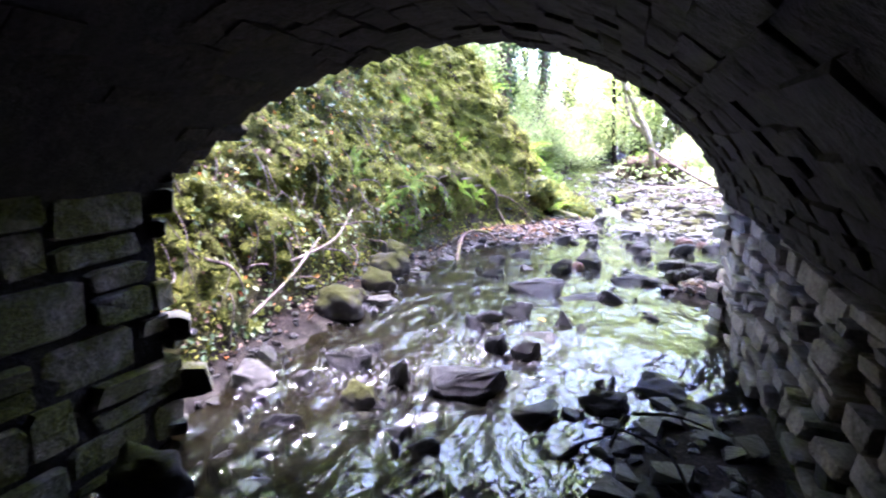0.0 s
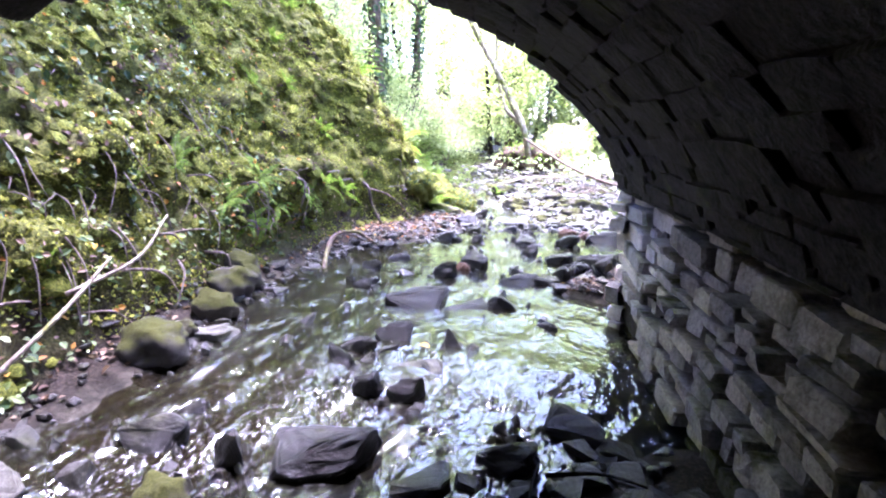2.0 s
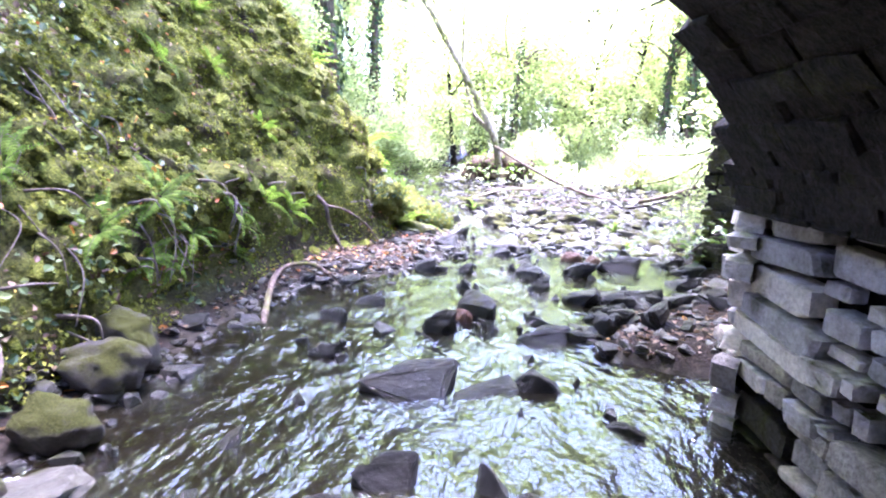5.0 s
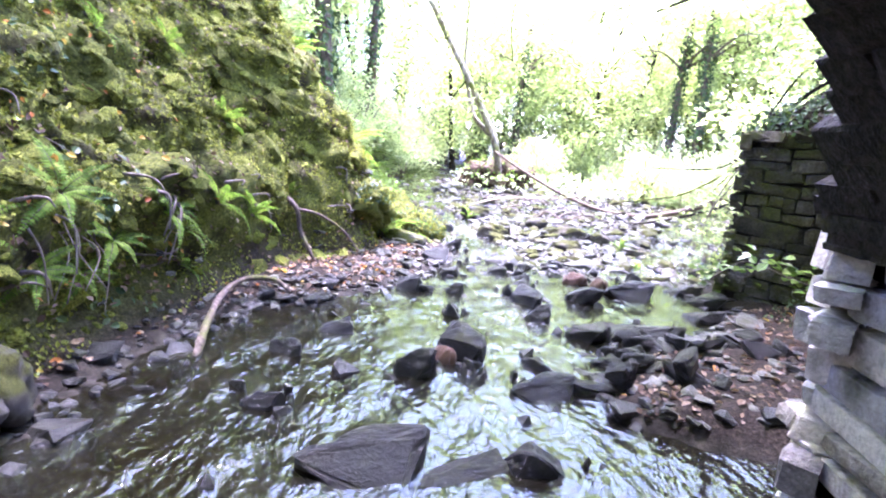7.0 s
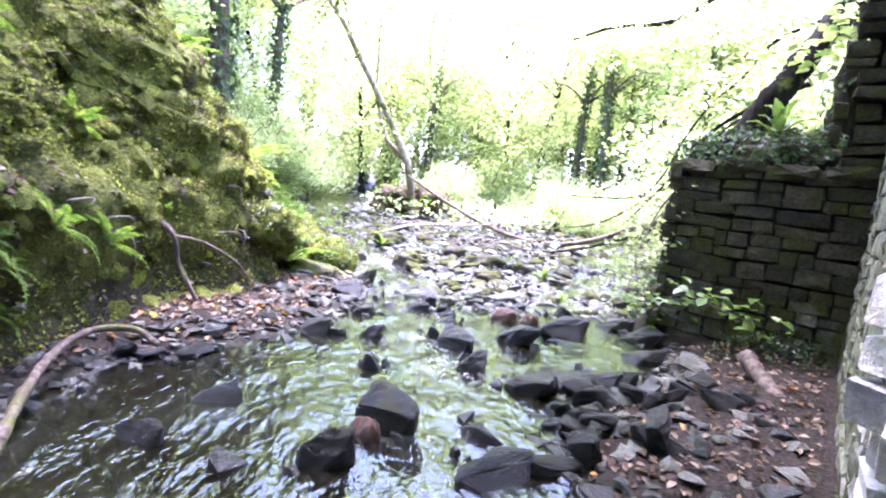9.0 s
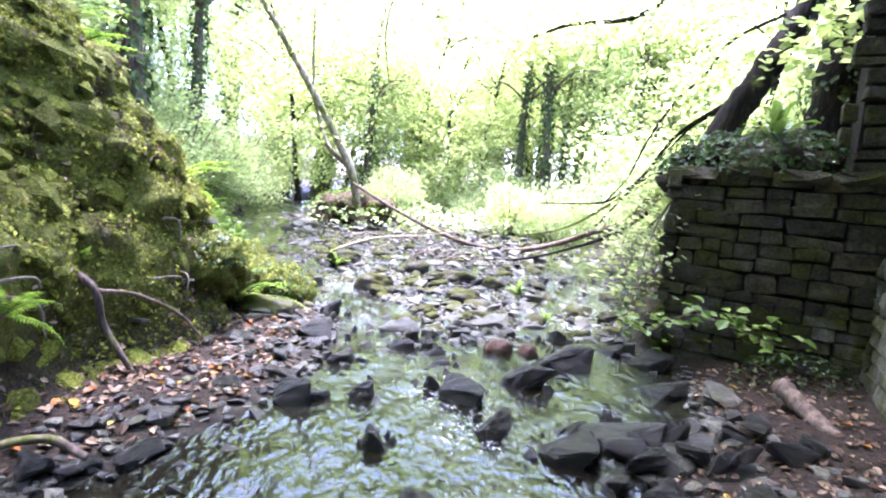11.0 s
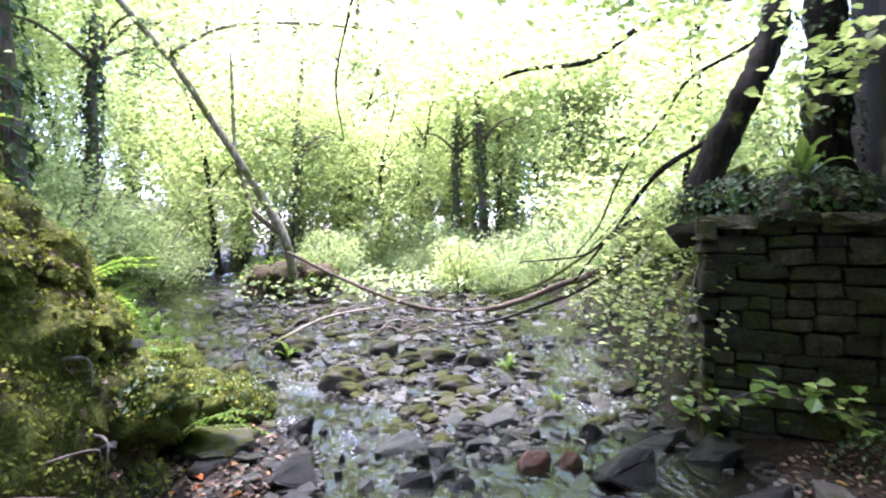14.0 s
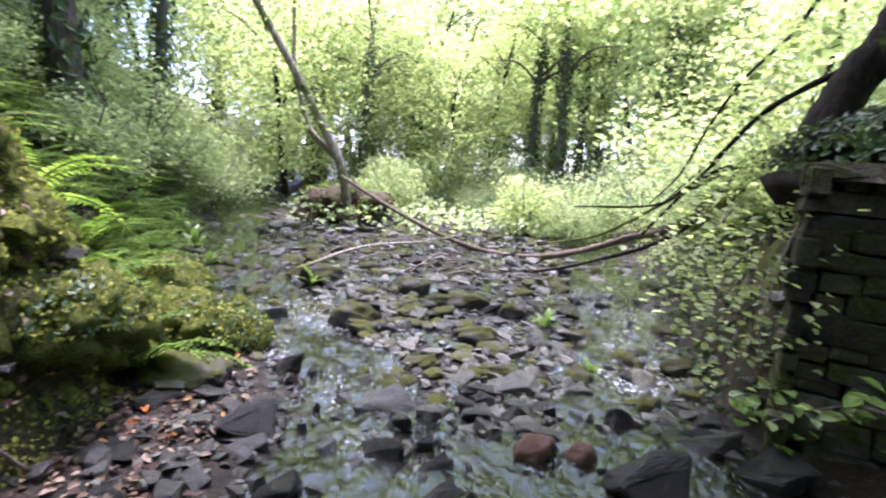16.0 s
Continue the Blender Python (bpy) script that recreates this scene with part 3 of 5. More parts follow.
# pier of the tunnel: its inner side, and its end towards the light
pier_foot = back(PIER_X + .09, 0)
tunnel_wall = thing("wall_tunnel_right", "rubble stone side wall under the bridge arch", "wall", solid_prism("tunnel_core", [pier_foot + Vector((0, 0, -.6)), pier_foot + Vector((.03, .0, -.6)), pier_foot + Vector((.03, 0, SPRING)), pier_foot + Vector((0, 0, SPRING))], DEPTH * .98, M_MORTAR), kind="structure")
IN_RIGHT = Vector((-AXIS.y, AXIS.x, 0))
# Deeper stretch in the darker copy; the fall-off of light is coloured in.
face_wall(tunnel_wall, face(PIER_X + .09) - AXIS * 8.4, AXIS, IN_RIGHT, 7.15, -.5, SPRING + .02, .07, .15, .22, PIECES_SHADED, 5, near=lambda u, z: u > 4.4, proud=.12, gap=.016, limit=260, spread=(.35, 1.2), low_meshes=PIECES_MOSS, low_z=-.1, lost=.06)
face_wall(tunnel_wall, face(PIER_X + .09) - AXIS * 1.25, AXIS, IN_RIGHT, .57, -.5, SPRING + .02, .08, .15, .24, PIECES, 7, proud=.12, gap=.014, spread=(.3, 1.2), low_meshes=PIECES_SHADED, low_z=.2, lost=.1)
face_wall(tunnel_wall, face(PIER_X + .09) - AXIS * .68, AXIS, IN_RIGHT, .70, .10, SPRING - .02, .11, .19, .34, PIECES, 8, proud=.11, gap=.004, spread=(.85, 1.08), low_meshes=PIECES_SHADED, low_z=.25)
# Set-back dark stones: the shade of the undercut foot is in their colour.
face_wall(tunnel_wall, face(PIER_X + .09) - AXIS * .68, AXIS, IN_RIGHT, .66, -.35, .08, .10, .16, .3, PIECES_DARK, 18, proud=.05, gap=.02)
left_foot = back(LEFT_X - .12, 0)
tunnel_left = thing("wall_tunnel_left", "mossy rubble stone side wall under the bridge arch", "wall", solid_prism("tunnel_core", [left_foot + Vector((-.03, 0, -.6)), left_foot + Vector((0, 0, -.6)), left_foot + Vector((0, 0, SPRING + .3)), left_foot + Vector((-.03, 0, SPRING + .3))], DEPTH * .98, M_MORTAR), kind="structure")
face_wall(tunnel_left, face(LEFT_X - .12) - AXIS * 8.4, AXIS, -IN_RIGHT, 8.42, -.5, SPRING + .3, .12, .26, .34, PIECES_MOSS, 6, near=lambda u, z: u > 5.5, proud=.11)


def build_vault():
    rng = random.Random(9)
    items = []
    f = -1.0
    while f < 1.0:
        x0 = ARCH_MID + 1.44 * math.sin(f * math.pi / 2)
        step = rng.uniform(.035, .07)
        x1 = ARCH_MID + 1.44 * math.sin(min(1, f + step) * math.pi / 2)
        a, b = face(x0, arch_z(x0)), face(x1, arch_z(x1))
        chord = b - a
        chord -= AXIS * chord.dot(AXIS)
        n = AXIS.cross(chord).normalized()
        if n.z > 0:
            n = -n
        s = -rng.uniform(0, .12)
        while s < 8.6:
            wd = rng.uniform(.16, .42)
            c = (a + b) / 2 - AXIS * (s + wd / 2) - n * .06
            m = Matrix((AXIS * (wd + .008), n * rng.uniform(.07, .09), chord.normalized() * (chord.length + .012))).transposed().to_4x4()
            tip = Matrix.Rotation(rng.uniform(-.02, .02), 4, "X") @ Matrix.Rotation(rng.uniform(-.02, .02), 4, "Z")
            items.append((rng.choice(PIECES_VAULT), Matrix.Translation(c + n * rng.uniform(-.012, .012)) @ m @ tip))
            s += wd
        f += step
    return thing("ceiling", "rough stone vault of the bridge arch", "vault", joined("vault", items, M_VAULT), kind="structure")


build_vault()
# Unseen wall, added to keep light from entering behind the tunnel.
tunnel_end = thing("wall_tunnel_end", "added plain wall blocking light from the tunnel's unseen far end", "wall", solid_prism("tunnel_end", [face(LEFT_X - .4, -.6), face(PIER_X + .4, -.6), face(PIER_X + .4, 2.6), face(LEFT_X - .4, 2.6)], -AXIS * .3, M_VAULT), kind="structure")
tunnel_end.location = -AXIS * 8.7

# outer face of the bridge, past the pier
outer_wall = thing("wall_bridge_face", "pale grey rubble stone wall of the bridge", "wall", solid_prism("face_core", [back(PIER_X + .16, -.6), back(2.75, -.6), back(2.75, TOP), back(PIER_X + .16, TOP)], -OUT * .02, M_MORTAR), kind="structure")
face_wall(outer_wall, back(PIER_X - .02), ALONG, OUT, (CORNER - face(PIER_X - .02)).length, -.35, TOP, .06, .16, .22, PIECES_FACE, 12, near=lambda u, z: z < 2.6 and u > .5, skip=lambda u, z: u < (.06 if z > SPRING else .5), proud=.11, gap=-.006, spread=(.92, 1.05), low_meshes=PIECES_MOSS, low_z=.0)
face_wall(outer_wall, back(PIER_X - .02), ALONG, OUT, .56, -.5, SPRING + .05, .11, .18, .3, PIECES, 14, proud=.11, gap=.0, spread=(.92, 1.05), low_meshes=PIECES_SHADED, low_z=.0)
face_wall(bridge_body, back(-6.5), ALONG, OUT, (face(PIER_X) - face(-6.5)).length, -.35, TOP, .10, .2, .3, PIECES_FACE, 13, near=lambda u, z: False, skip=lambda u, z: (LEFT_X - .1 < -6.5 + u * ALONG.x < PIER_X + .05) and z < arch_z(-6.5 + u * ALONG.x) + .12, proud=.11)

# wing wall with a dark coping
WING_DIR = (WING_END - CORNER).normalized()
WING_OUT = Vector((WING_DIR.y, -WING_DIR.x, 0))
if WING_OUT.y > 0:
    WING_OUT = -WING_OUT
WLEN = (WING_END - CORNER).length
wing_back = -WING_OUT * .55
core = [CORNER - WING_OUT * .09, CORNER + WING_DIR * (WLEN - .1) - WING_OUT * .09]
wing = thing("wall_wing", "damp squared stone wing wall beside the stream, darkened for its backlit shade", "wall", solid_prism("wing_core", [core[0] + Vector((0, 0, -.6)), core[1] + Vector((0, 0, -.6)), core[1] + Vector((0, 0, 1.66)), core[0] + Vector((0, 0, 1.66))], wing_back, M_MORTAR), kind="structure")
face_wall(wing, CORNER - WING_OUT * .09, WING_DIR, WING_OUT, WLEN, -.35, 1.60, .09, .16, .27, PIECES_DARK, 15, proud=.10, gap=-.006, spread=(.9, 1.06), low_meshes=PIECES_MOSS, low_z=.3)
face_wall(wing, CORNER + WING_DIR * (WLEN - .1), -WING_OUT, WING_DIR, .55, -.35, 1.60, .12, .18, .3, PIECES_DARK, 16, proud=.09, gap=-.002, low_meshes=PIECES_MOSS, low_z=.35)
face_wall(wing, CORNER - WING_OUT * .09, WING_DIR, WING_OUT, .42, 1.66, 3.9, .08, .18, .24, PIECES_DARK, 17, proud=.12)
rise = [CORNER - WING_OUT * .12, CORNER + WING_DIR * .28 - WING_OUT * .12]
part("core", solid_prism("core", [rise[0] + Vector((0, 0, 1.6)), rise[1] + Vector((0, 0, 1.6)), rise[1] + Vector((0, 0, 3.85)), rise[0] + Vector((0, 0, 3.85))], wing_back, M_MORTAR), wing)
for k in range(4):
    seg = (WLEN - .05) / 4
    cpos = CORNER + WING_DIR * (seg * (k + .5)) + Vector((0, 0, 1.655)) + wing_back
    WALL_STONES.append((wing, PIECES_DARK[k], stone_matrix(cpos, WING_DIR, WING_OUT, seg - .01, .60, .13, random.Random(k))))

# ---------------- stones of the stream ----------------
ROCKS = {
    "wet": [rock_mesh(300 + k, M_WET) for k in range(8)],
    "dry": [rock_mesh(320 + k, M_DRY) for k in range(8)],
    "moss": [rock_mesh(340 + k, M_MOSSY, "round") for k in range(5)],
    "rust": [rock_mesh(360, M_ORANGE, "round")],
}
LABELS = {
    "wet": "dark wet angular rock standing in the stream",
    "dry": "flat grey slab of rock lying in the stream bed",
    "moss": "rounded boulder covered with green moss",
    "rust": "rounded rust-brown boulder at the water's edge",
}


def rock(kind, x, y, width, high, turn=0.0, tilt=0.0, deep=.8, label=""):
    """A stone whose top stands that high over the water and whose foot is sunk into the bed."""
    low = min(ground_z(x, y), ground_z(x + .3 * width, y), ground_z(x - .3 * width, y)) - .05
    low = min(low, float(water_z(y)) + high * .5)
    me = ROCKS[kind][rock.count % len(ROCKS[kind])]
    rock.count += 1
    m = pose(x, y + .3 * width * deep, low, tilt, tilt * .6, turn) @ Matrix.Diagonal((width * 1.06, width * deep / .8, float(water_z(y)) + .85 * high - low, 1))
    CHIPS.append((x, y, width))
    return thing("boulder" if kind in ("moss", "rust") else "rock", label or LABELS[kind], "rock", me, m, "rocks in the stream")


rock.count = 0
CHIPS = []      # where chips of stone lie round a larger one
LOW = {
    "wet": [rock_mesh(400 + k, M_WET, fine=False) for k in range(6)],
    "dry": [rock_mesh(420 + k, M_DRY, fine=False) for k in range(6)],
    "moss": [rock_mesh(440 + k, M_MOSSY, "round", False) for k in range(4)],
}
# kind, x, y, width, height above the water
for row in (
    ("wet", -1.44, 3.02, .58, .27), ("wet", -1.83, 2.94, .26, .22), ("wet", -2.32, 2.97, .34, .15), ("wet", -2.31, 3.24, .17, .1), ("moss", -1.96, 2.62, .27, .13), ("dry", -2.79, 2.41, .40, .17), ("dry", -2.93, 2.79, .24, .12),
    ("wet", -1.39, 3.70, .21, .19), ("wet", -1.17, 3.74, .26, .18), ("wet", -1.71, 4.22, .33, .12), ("wet", -1.45, 4.40, .27, .15), ("dry", -1.17, 4.02, .50, .12), ("wet", -.98, 4.47, .17, .19),
    ("wet", -.45, 3.28, .36, .15), ("wet", -.14, 3.65, .36, .12), ("wet", -.83, 2.99, .42, .07), ("wet", -2.3, 2.2, .3, .1), ("wet", -1.3, 2.35, .3, .08),
    ("moss", -2.98, 3.64, .44, .30), ("moss", -3.03, 4.40, .36, .26), ("dry", -2.79, 4.10, .40, .09), ("moss", -2.98, 4.02, .2, .16), ("moss", -3.22, 4.85, .42, .34), ("moss", -3.34, 5.2, .4, .42), ("moss", -2.35, 1.35, .4, .3), ("moss", -2.2, .75, .36, .26),
    ("wet", -1.55, 5.28, .57, .17), ("wet", -1.09, 5.38, .50, .08), ("wet", -.78, 5.60, .38, .17), ("wet", -1.56, 6.40, .30, .22), ("wet", -1.31, 6.85, .40, .24), ("rust", -1.40, 6.66, .17, .13),
    ("wet", -2.28, 5.74, .28, .12), ("wet", -.38, 5.24, .24, .09), ("wet", -.74, 6.37, .40, .10), ("wet", -2.29, 6.92, .25, .15), ("wet", -1.48, 7.74, .20, .16), ("wet", -.73, 7.86, .29, .17),
    ("wet", -.85, 8.45, .36, .16), ("wet", -.34, 7.54, .41, .15), ("wet", .07, 7.68, .57, .18), ("wet", -.27, 7.03, .36, .12), ("dry", .45, 7.26, .32, .17), ("dry", .10, 6.83, .28, .15), ("wet", -.71, 6.79, .40, .11), ("dry", .62, 6.95, .33, .12),
    ("dry", 1.33, 8.26, .60, .14), ("wet", 1.15, 9.2, .45, .16), ("wet", .95, 9.6, .42, .2), ("wet", -.30, 8.73, .42, .2), ("wet", .27, 9.15, .50, .18), ("wet", -.93, 9.10, .25, .1), ("wet", -1.01, 8.66, .19, .15),
    ("wet", -1.57, 8.43, .2, .13), ("wet", -2.02, 8.32, .27, .16), ("wet", -1.76, 9.18, .25, .12), ("wet", .87, 8.56, .36, .19), ("rust", -.27, 9.58, .27, .14), ("rust", .01, 9.50, .18, .12),
    ("dry", -1.19, 10.2, .50, .2), ("moss", -2.60, 10.33, .52, .28), ("moss", -1.45, 12.02, .44, .26), ("moss", -.23, 11.53, .40, .18), ("moss", -.12, 12.72, .50, .19), ("dry", -.08, 10.5, .50, .18),
    ("wet", -1.94, 10.81, .30, .14), ("wet", -2.03, 9.76, .37, .2), ("wet", -.93, 9.40, .24, .11), ("wet", .55, 9.93, .30, .19), ("wet", -2.40, 9.27, .3, .13), ("wet", -1.20, 9.55, .26, .1), ("wet", -.98, 9.71, .17, .09),
    ("moss", -1.9, 13.5, .5, .3), ("moss", .35, 12.4, .3, .2), ("moss", -.7, 13.3, .4, .22), ("wet", -2.6, 9.0, .34, .16), ("wet", -2.2, 8.75, .3, .14),
):
    rock(*row, turn=RNG.uniform(-18, 18), tilt=RNG.uniform(-13, 13), deep=RNG.uniform(.55, .85))


def stack(n, x0, x1, y0, y1, seed):
    """Flaky slabs heaped on the shoal."""
    rng = random.Random(seed)
    for k in range(n):
        x, y = rng.uniform(x0, x1), rng.uniform(y0, y1)
        lift = rng.uniform(0, .10)
        wd = rng.uniform(.14, .34)
        m = pose(x, y, ground_z(x, y) - .05 + lift, rng.uniform(-22, 22), rng.uniform(-22, 22), rng.uniform(0, 360)) @ Matrix.Diagonal((wd, wd * rng.uniform(.5, .9), rng.uniform(.09, .18), 1))
        thing("rock", "dark wet flaky slab heaped on the shoal", "rock", ROCKS["wet"][k % 8], m, "slabs heaped on the shoal")


stack(32, -.45, .5, 6.5, 8.0, 3)
stack(10, .2, 1.0, 7.2, 8.1, 4)


def scatter():
    """Loose slaty stones of the shoals, the nearest as things of their own, the rest as one rubble."""
    rng = random.Random(21)
    zones = [(-2.7, -1.7, 8.0, 10.3, 60), (-3.2, -2.3, 7.2, 8.2, 40), (-.5, 1.2, 6.2, 8.0, 90), (-1.5, 1.2, 9.7, 13.0, 420), (-3.0, 2.6, 12.8, 18.5, 560), (-3.4, -2.9, 4.6, 7.4, 50), (-2.9, -1.8, 5.0, 7.4, 16),
             (-.5, .35, 2.4, 3.6, 60), (-2.6, -1.4, 1.0, 3.2, 30), (-1.6, .2, 5.8, 9.6, 50), (-2.4, -.2, 3.4, 5.2, 22), (.5, 2.3, 9.9, 13.2, 120), (-3.4, -1.6, 11.4, 14.5, 150), (-5, -2.4, 14, 19, 160), (.8, 3.4, 13, 18, 170), (-3.2, -2.0, 8.6, 10.4, 34), (-.3, .85, .4, 3.6, 150), (-1.7, -1.0, 9.6, 11.2, 8), (-2.5, -1.6, 11, 13, 14), (-3.6, -2.3, 13, 15, 22)]
    loose, small = [], []
    for x0, x1, y0, y1, n in zones:
        for _ in range(int(n * 1.4)):
            x, y = rng.uniform(x0, x1), rng.uniform(y0, y1)
            if x > wall_x(y) and y < FACE_A + FACE_B * x + .15:
                continue
            if (x - WING_END.x) * WING_DIR.y - (y - WING_END.y) * WING_DIR.x < 0 and y > 9.2 and x > 1.2:
                continue
            wd = min(.32 if y > 9.7 else .25, rng.lognormvariate(math.log(.135 if y > 9.7 else .1), .5))
            z = ground_z(x, y)
            high = wd * rng.uniform(.22, .5) + max(0.0, float(water_z(y)) + .01 - z) * rng.uniform(.6, 1.4)
            m = pose(x, y, z - high * .3, rng.uniform(-14, 14), rng.uniform(-14, 14), rng.uniform(0, 360)) @ Matrix.Diagonal((wd, wd * rng.uniform(.7, 1.2), high, 1))
            wet = y < 6 or (x < -1.5 and y < 12) or (y < 9.7 and z < float(water_z(y)) + .04) or rng.random() < .45
            mossy = y > 10.3 and rng.random() < .3
            kind = "moss" if mossy else "wet" if wet else "dry"
            loose.append((wd, kind, m, x, y))
    loose.sort(key=lambda r: -r[0])
    words = {"wet": "dark wet slab of stone on the shoal", "dry": "grey flat stone on the shoal", "moss": "moss-covered stone on the shoal"}
    for k, (wd, kind, m, x, y) in enumerate(loose):
        me = ROCKS[kind][k % len(ROCKS[kind])]
        if k < 290:
            thing("stone", words[kind], "stone", me, m, "loose stones of the shoals")
        else:
            small.append((kind, LOW[kind][k % len(LOW[kind])], m))
    for kind, mat in (("wet", M_WET), ("dry", M_DRY), ("moss", M_MOSSY)):
        items = [(me, m) for k, me, m in small if k == kind]
        if kind == "wet":
            for cx, cy, cw in CHIPS:
                for _ in range(rng.randint(3, 7)):
                    a, wd = rng.uniform(0, 6.28), rng.uniform(.05, .15)
                    x, y = cx + math.cos(a) * cw * rng.uniform(.5, .95), cy + .2 * cw + math.sin(a) * cw * rng.uniform(.45, .8)
                    z, top = ground_z(x, y) - .02, float(water_z(y)) + rng.uniform(-.01, .06)
                    items.append((rng.choice(LOW[kind]), pose(x, y, z, rng.uniform(-12, 12), rng.uniform(-12, 12), rng.uniform(0, 360)) @ Matrix.Diagonal((wd, wd * rng.uniform(.6, 1.1), max(top - z, .03), 1))))
        if kind != "moss":
            for _ in range(2600):
                y = rng.uniform(1.5 if kind == "wet" else 6.5, 17)
                x = rng.uniform(float(left_edge(y)) - .6, float(right_edge(y)) + .2)
                z = ground_z(x, y)
                if z < float(water_z(y)) - (.07 if y > 9 else .02) or z > float(water_z(y)) + .5 or (x > wall_x(y) and y < FACE_A + FACE_B * x + .15) or (y > 9.3 and x > 1.25 and y < 10.3):
                    continue
                wd = rng.uniform(.035, .10)
                items.append((rng.choice(LOW[kind]), pose(x, y, z - wd * .1, rng.uniform(-20, 20), rng.uniform(-20, 20), rng.uniform(0, 360)) @ Matrix.Diagonal((wd, wd, wd * rng.uniform(.3, .6), 1))))
        thing("shingle", {"wet": "small dark wet stones between the rocks", "dry": "small grey flat stones of the shoals", "moss": "small mossy stones of the shoals"}[kind], "stones", joined("shingle", items, mat), kind="stuff")


scatter()


# ---------------- plants ----------------
def crown_points(rng, clumps, per, spread, flat=.55, rx=1.0, rz=1.0, hollow=.35):
    cs, ns = [], []
    for _ in range(clumps):
        v = rng.normal(size=3)
        v = v / np.linalg.norm(v) * rng.uniform(hollow, 1) ** .6
        c = v * np.array([rx, rx, rz])
        p = c + rng.normal(size=(per, 3)) * np.array([spread, spread, spread * flat])
        cs.append(p)
        ns.append(rng.normal(size=(per, 3)) * .55 + np.array([0, 0, .9]))
    return np.concatenate(cs), np.concatenate(ns)


def make_tree(seed, high, radius, crown_r, crown_h, leaf, clumps, per, bark, leafmat, label, ivy=True, bend=.4, crown_low=.45):
    rng = np.random.default_rng(seed)
    root = thing("tree", label, "tree")
    pts = [(0, 0, -.3), (bend * .3, -bend * .1, high * .25), (bend * .5, bend * .3, high * .55), (bend * 1.6, bend * .2, high)]
    part("trunk", tube("trunk", pts, radius, radius * .3, bark, 9, 6, .1, rng, .5), root)
    for k in range(6):
        a = k * 2.4 + rng.uniform(-.4, .4)
        z0 = high * rng.uniform(crown_low * .8, .85)
        reach = crown_r * rng.uniform(.6, .95)
        p0 = Vector((bend * z0 / high, bend * .25 * z0 / high, z0))
        p2 = p0 + Vector((math.cos(a) * reach, math.sin(a) * reach, reach * rng.uniform(.2, .7)))
        limb = part("limb", tube("limb", [p0, (p0 + p2) / 2 + Vector((0, 0, .15 * reach)), p2], radius * .32, radius * .07, bark, 6, 5, .12, rng), root)
        for side in (-1, 1):
            q0 = p0 + (p2 - p0) * rng.uniform(.45, .75)
            q2 = q0 + Vector((math.cos(a + side * .8), math.sin(a + side * .8), rng.uniform(.0, .5))) * reach * .4
            part("twig", tube("twig", [q0, (q0 + q2) / 2 + Vector((0, 0, .05)), q2], radius * .1, radius * .03, bark, 5, 4, .1, rng), limb)
    c, n = crown_points(rng, clumps, per, crown_r * .17, .5, crown_r, crown_h)
    c[:, 2] += high * crown_low + crown_h * .9
    part("crown", leaf_mesh("crown", c, n, rng.uniform(.6, 1.3, len(c)) * leaf, leafmat, aspect=.7, rng=rng), root)
    if ivy:
        k = 700
        t = rng.uniform(0, .62, k)
        a = rng.uniform(0, 6.28, k)
        rad = radius * (1.25 - .7 * t) + rng.uniform(0, .10, k)
        q = np.stack([bend * t + np.cos(a) * rad, bend * .3 * t + np.sin(a) * rad, t * high], 1)
        part("ivy", leaf_mesh("ivy", q, np.stack([np.cos(a), np.sin(a), .4 + 0 * a], 1), rng.uniform(.10, .2, k), M_IVY, rng=rng), root, "ivy climbing the trunk")
    return root


def put(ob, x, y, turn=0.0, scale=1.0, lift=0.0, first=[]):
    m = pose(x, y, ground_z(x, y) + lift, 0, 0, turn) @ Matrix.Scale(scale, 4)
    if ob.name in first:
        made = copy_thing(ob, pose(x, y, ground_z(x, y) + lift, 0, 0, turn))
        made.scale = (scale,) * 3
        return made
    first.append(ob.name)
    ob.matrix_basis = m
    return ob


tall_a = make_tree(1, 8.5, .21, 2.7, 2.9, .14, 140, 58, M_BARK, M_LEAF, "ivy-clad woodland tree with bright green leaves", True, .5, .22)
tall_b = make_tree(2, 9.5, .17, 2.3, 3.3, .13, 140, 58, M_BARK, M_LEAF_PALE, "slender woodland tree with pale leaves", True, -.7, .2)
tall_c = make_tree(3, 6.5, .10, 2.2, 2.5, .12, 120, 58, M_BARK_DARK, M_LEAF, "young leafy woodland tree", False, .8, .08)
tall_d = make_tree(4, 9.5, .19, 2.6, 2.2, .13, 90, 58, M_BARK, M_LEAF, "bare brown trunk clad in ivy, leaves high above", True, .35, .55)
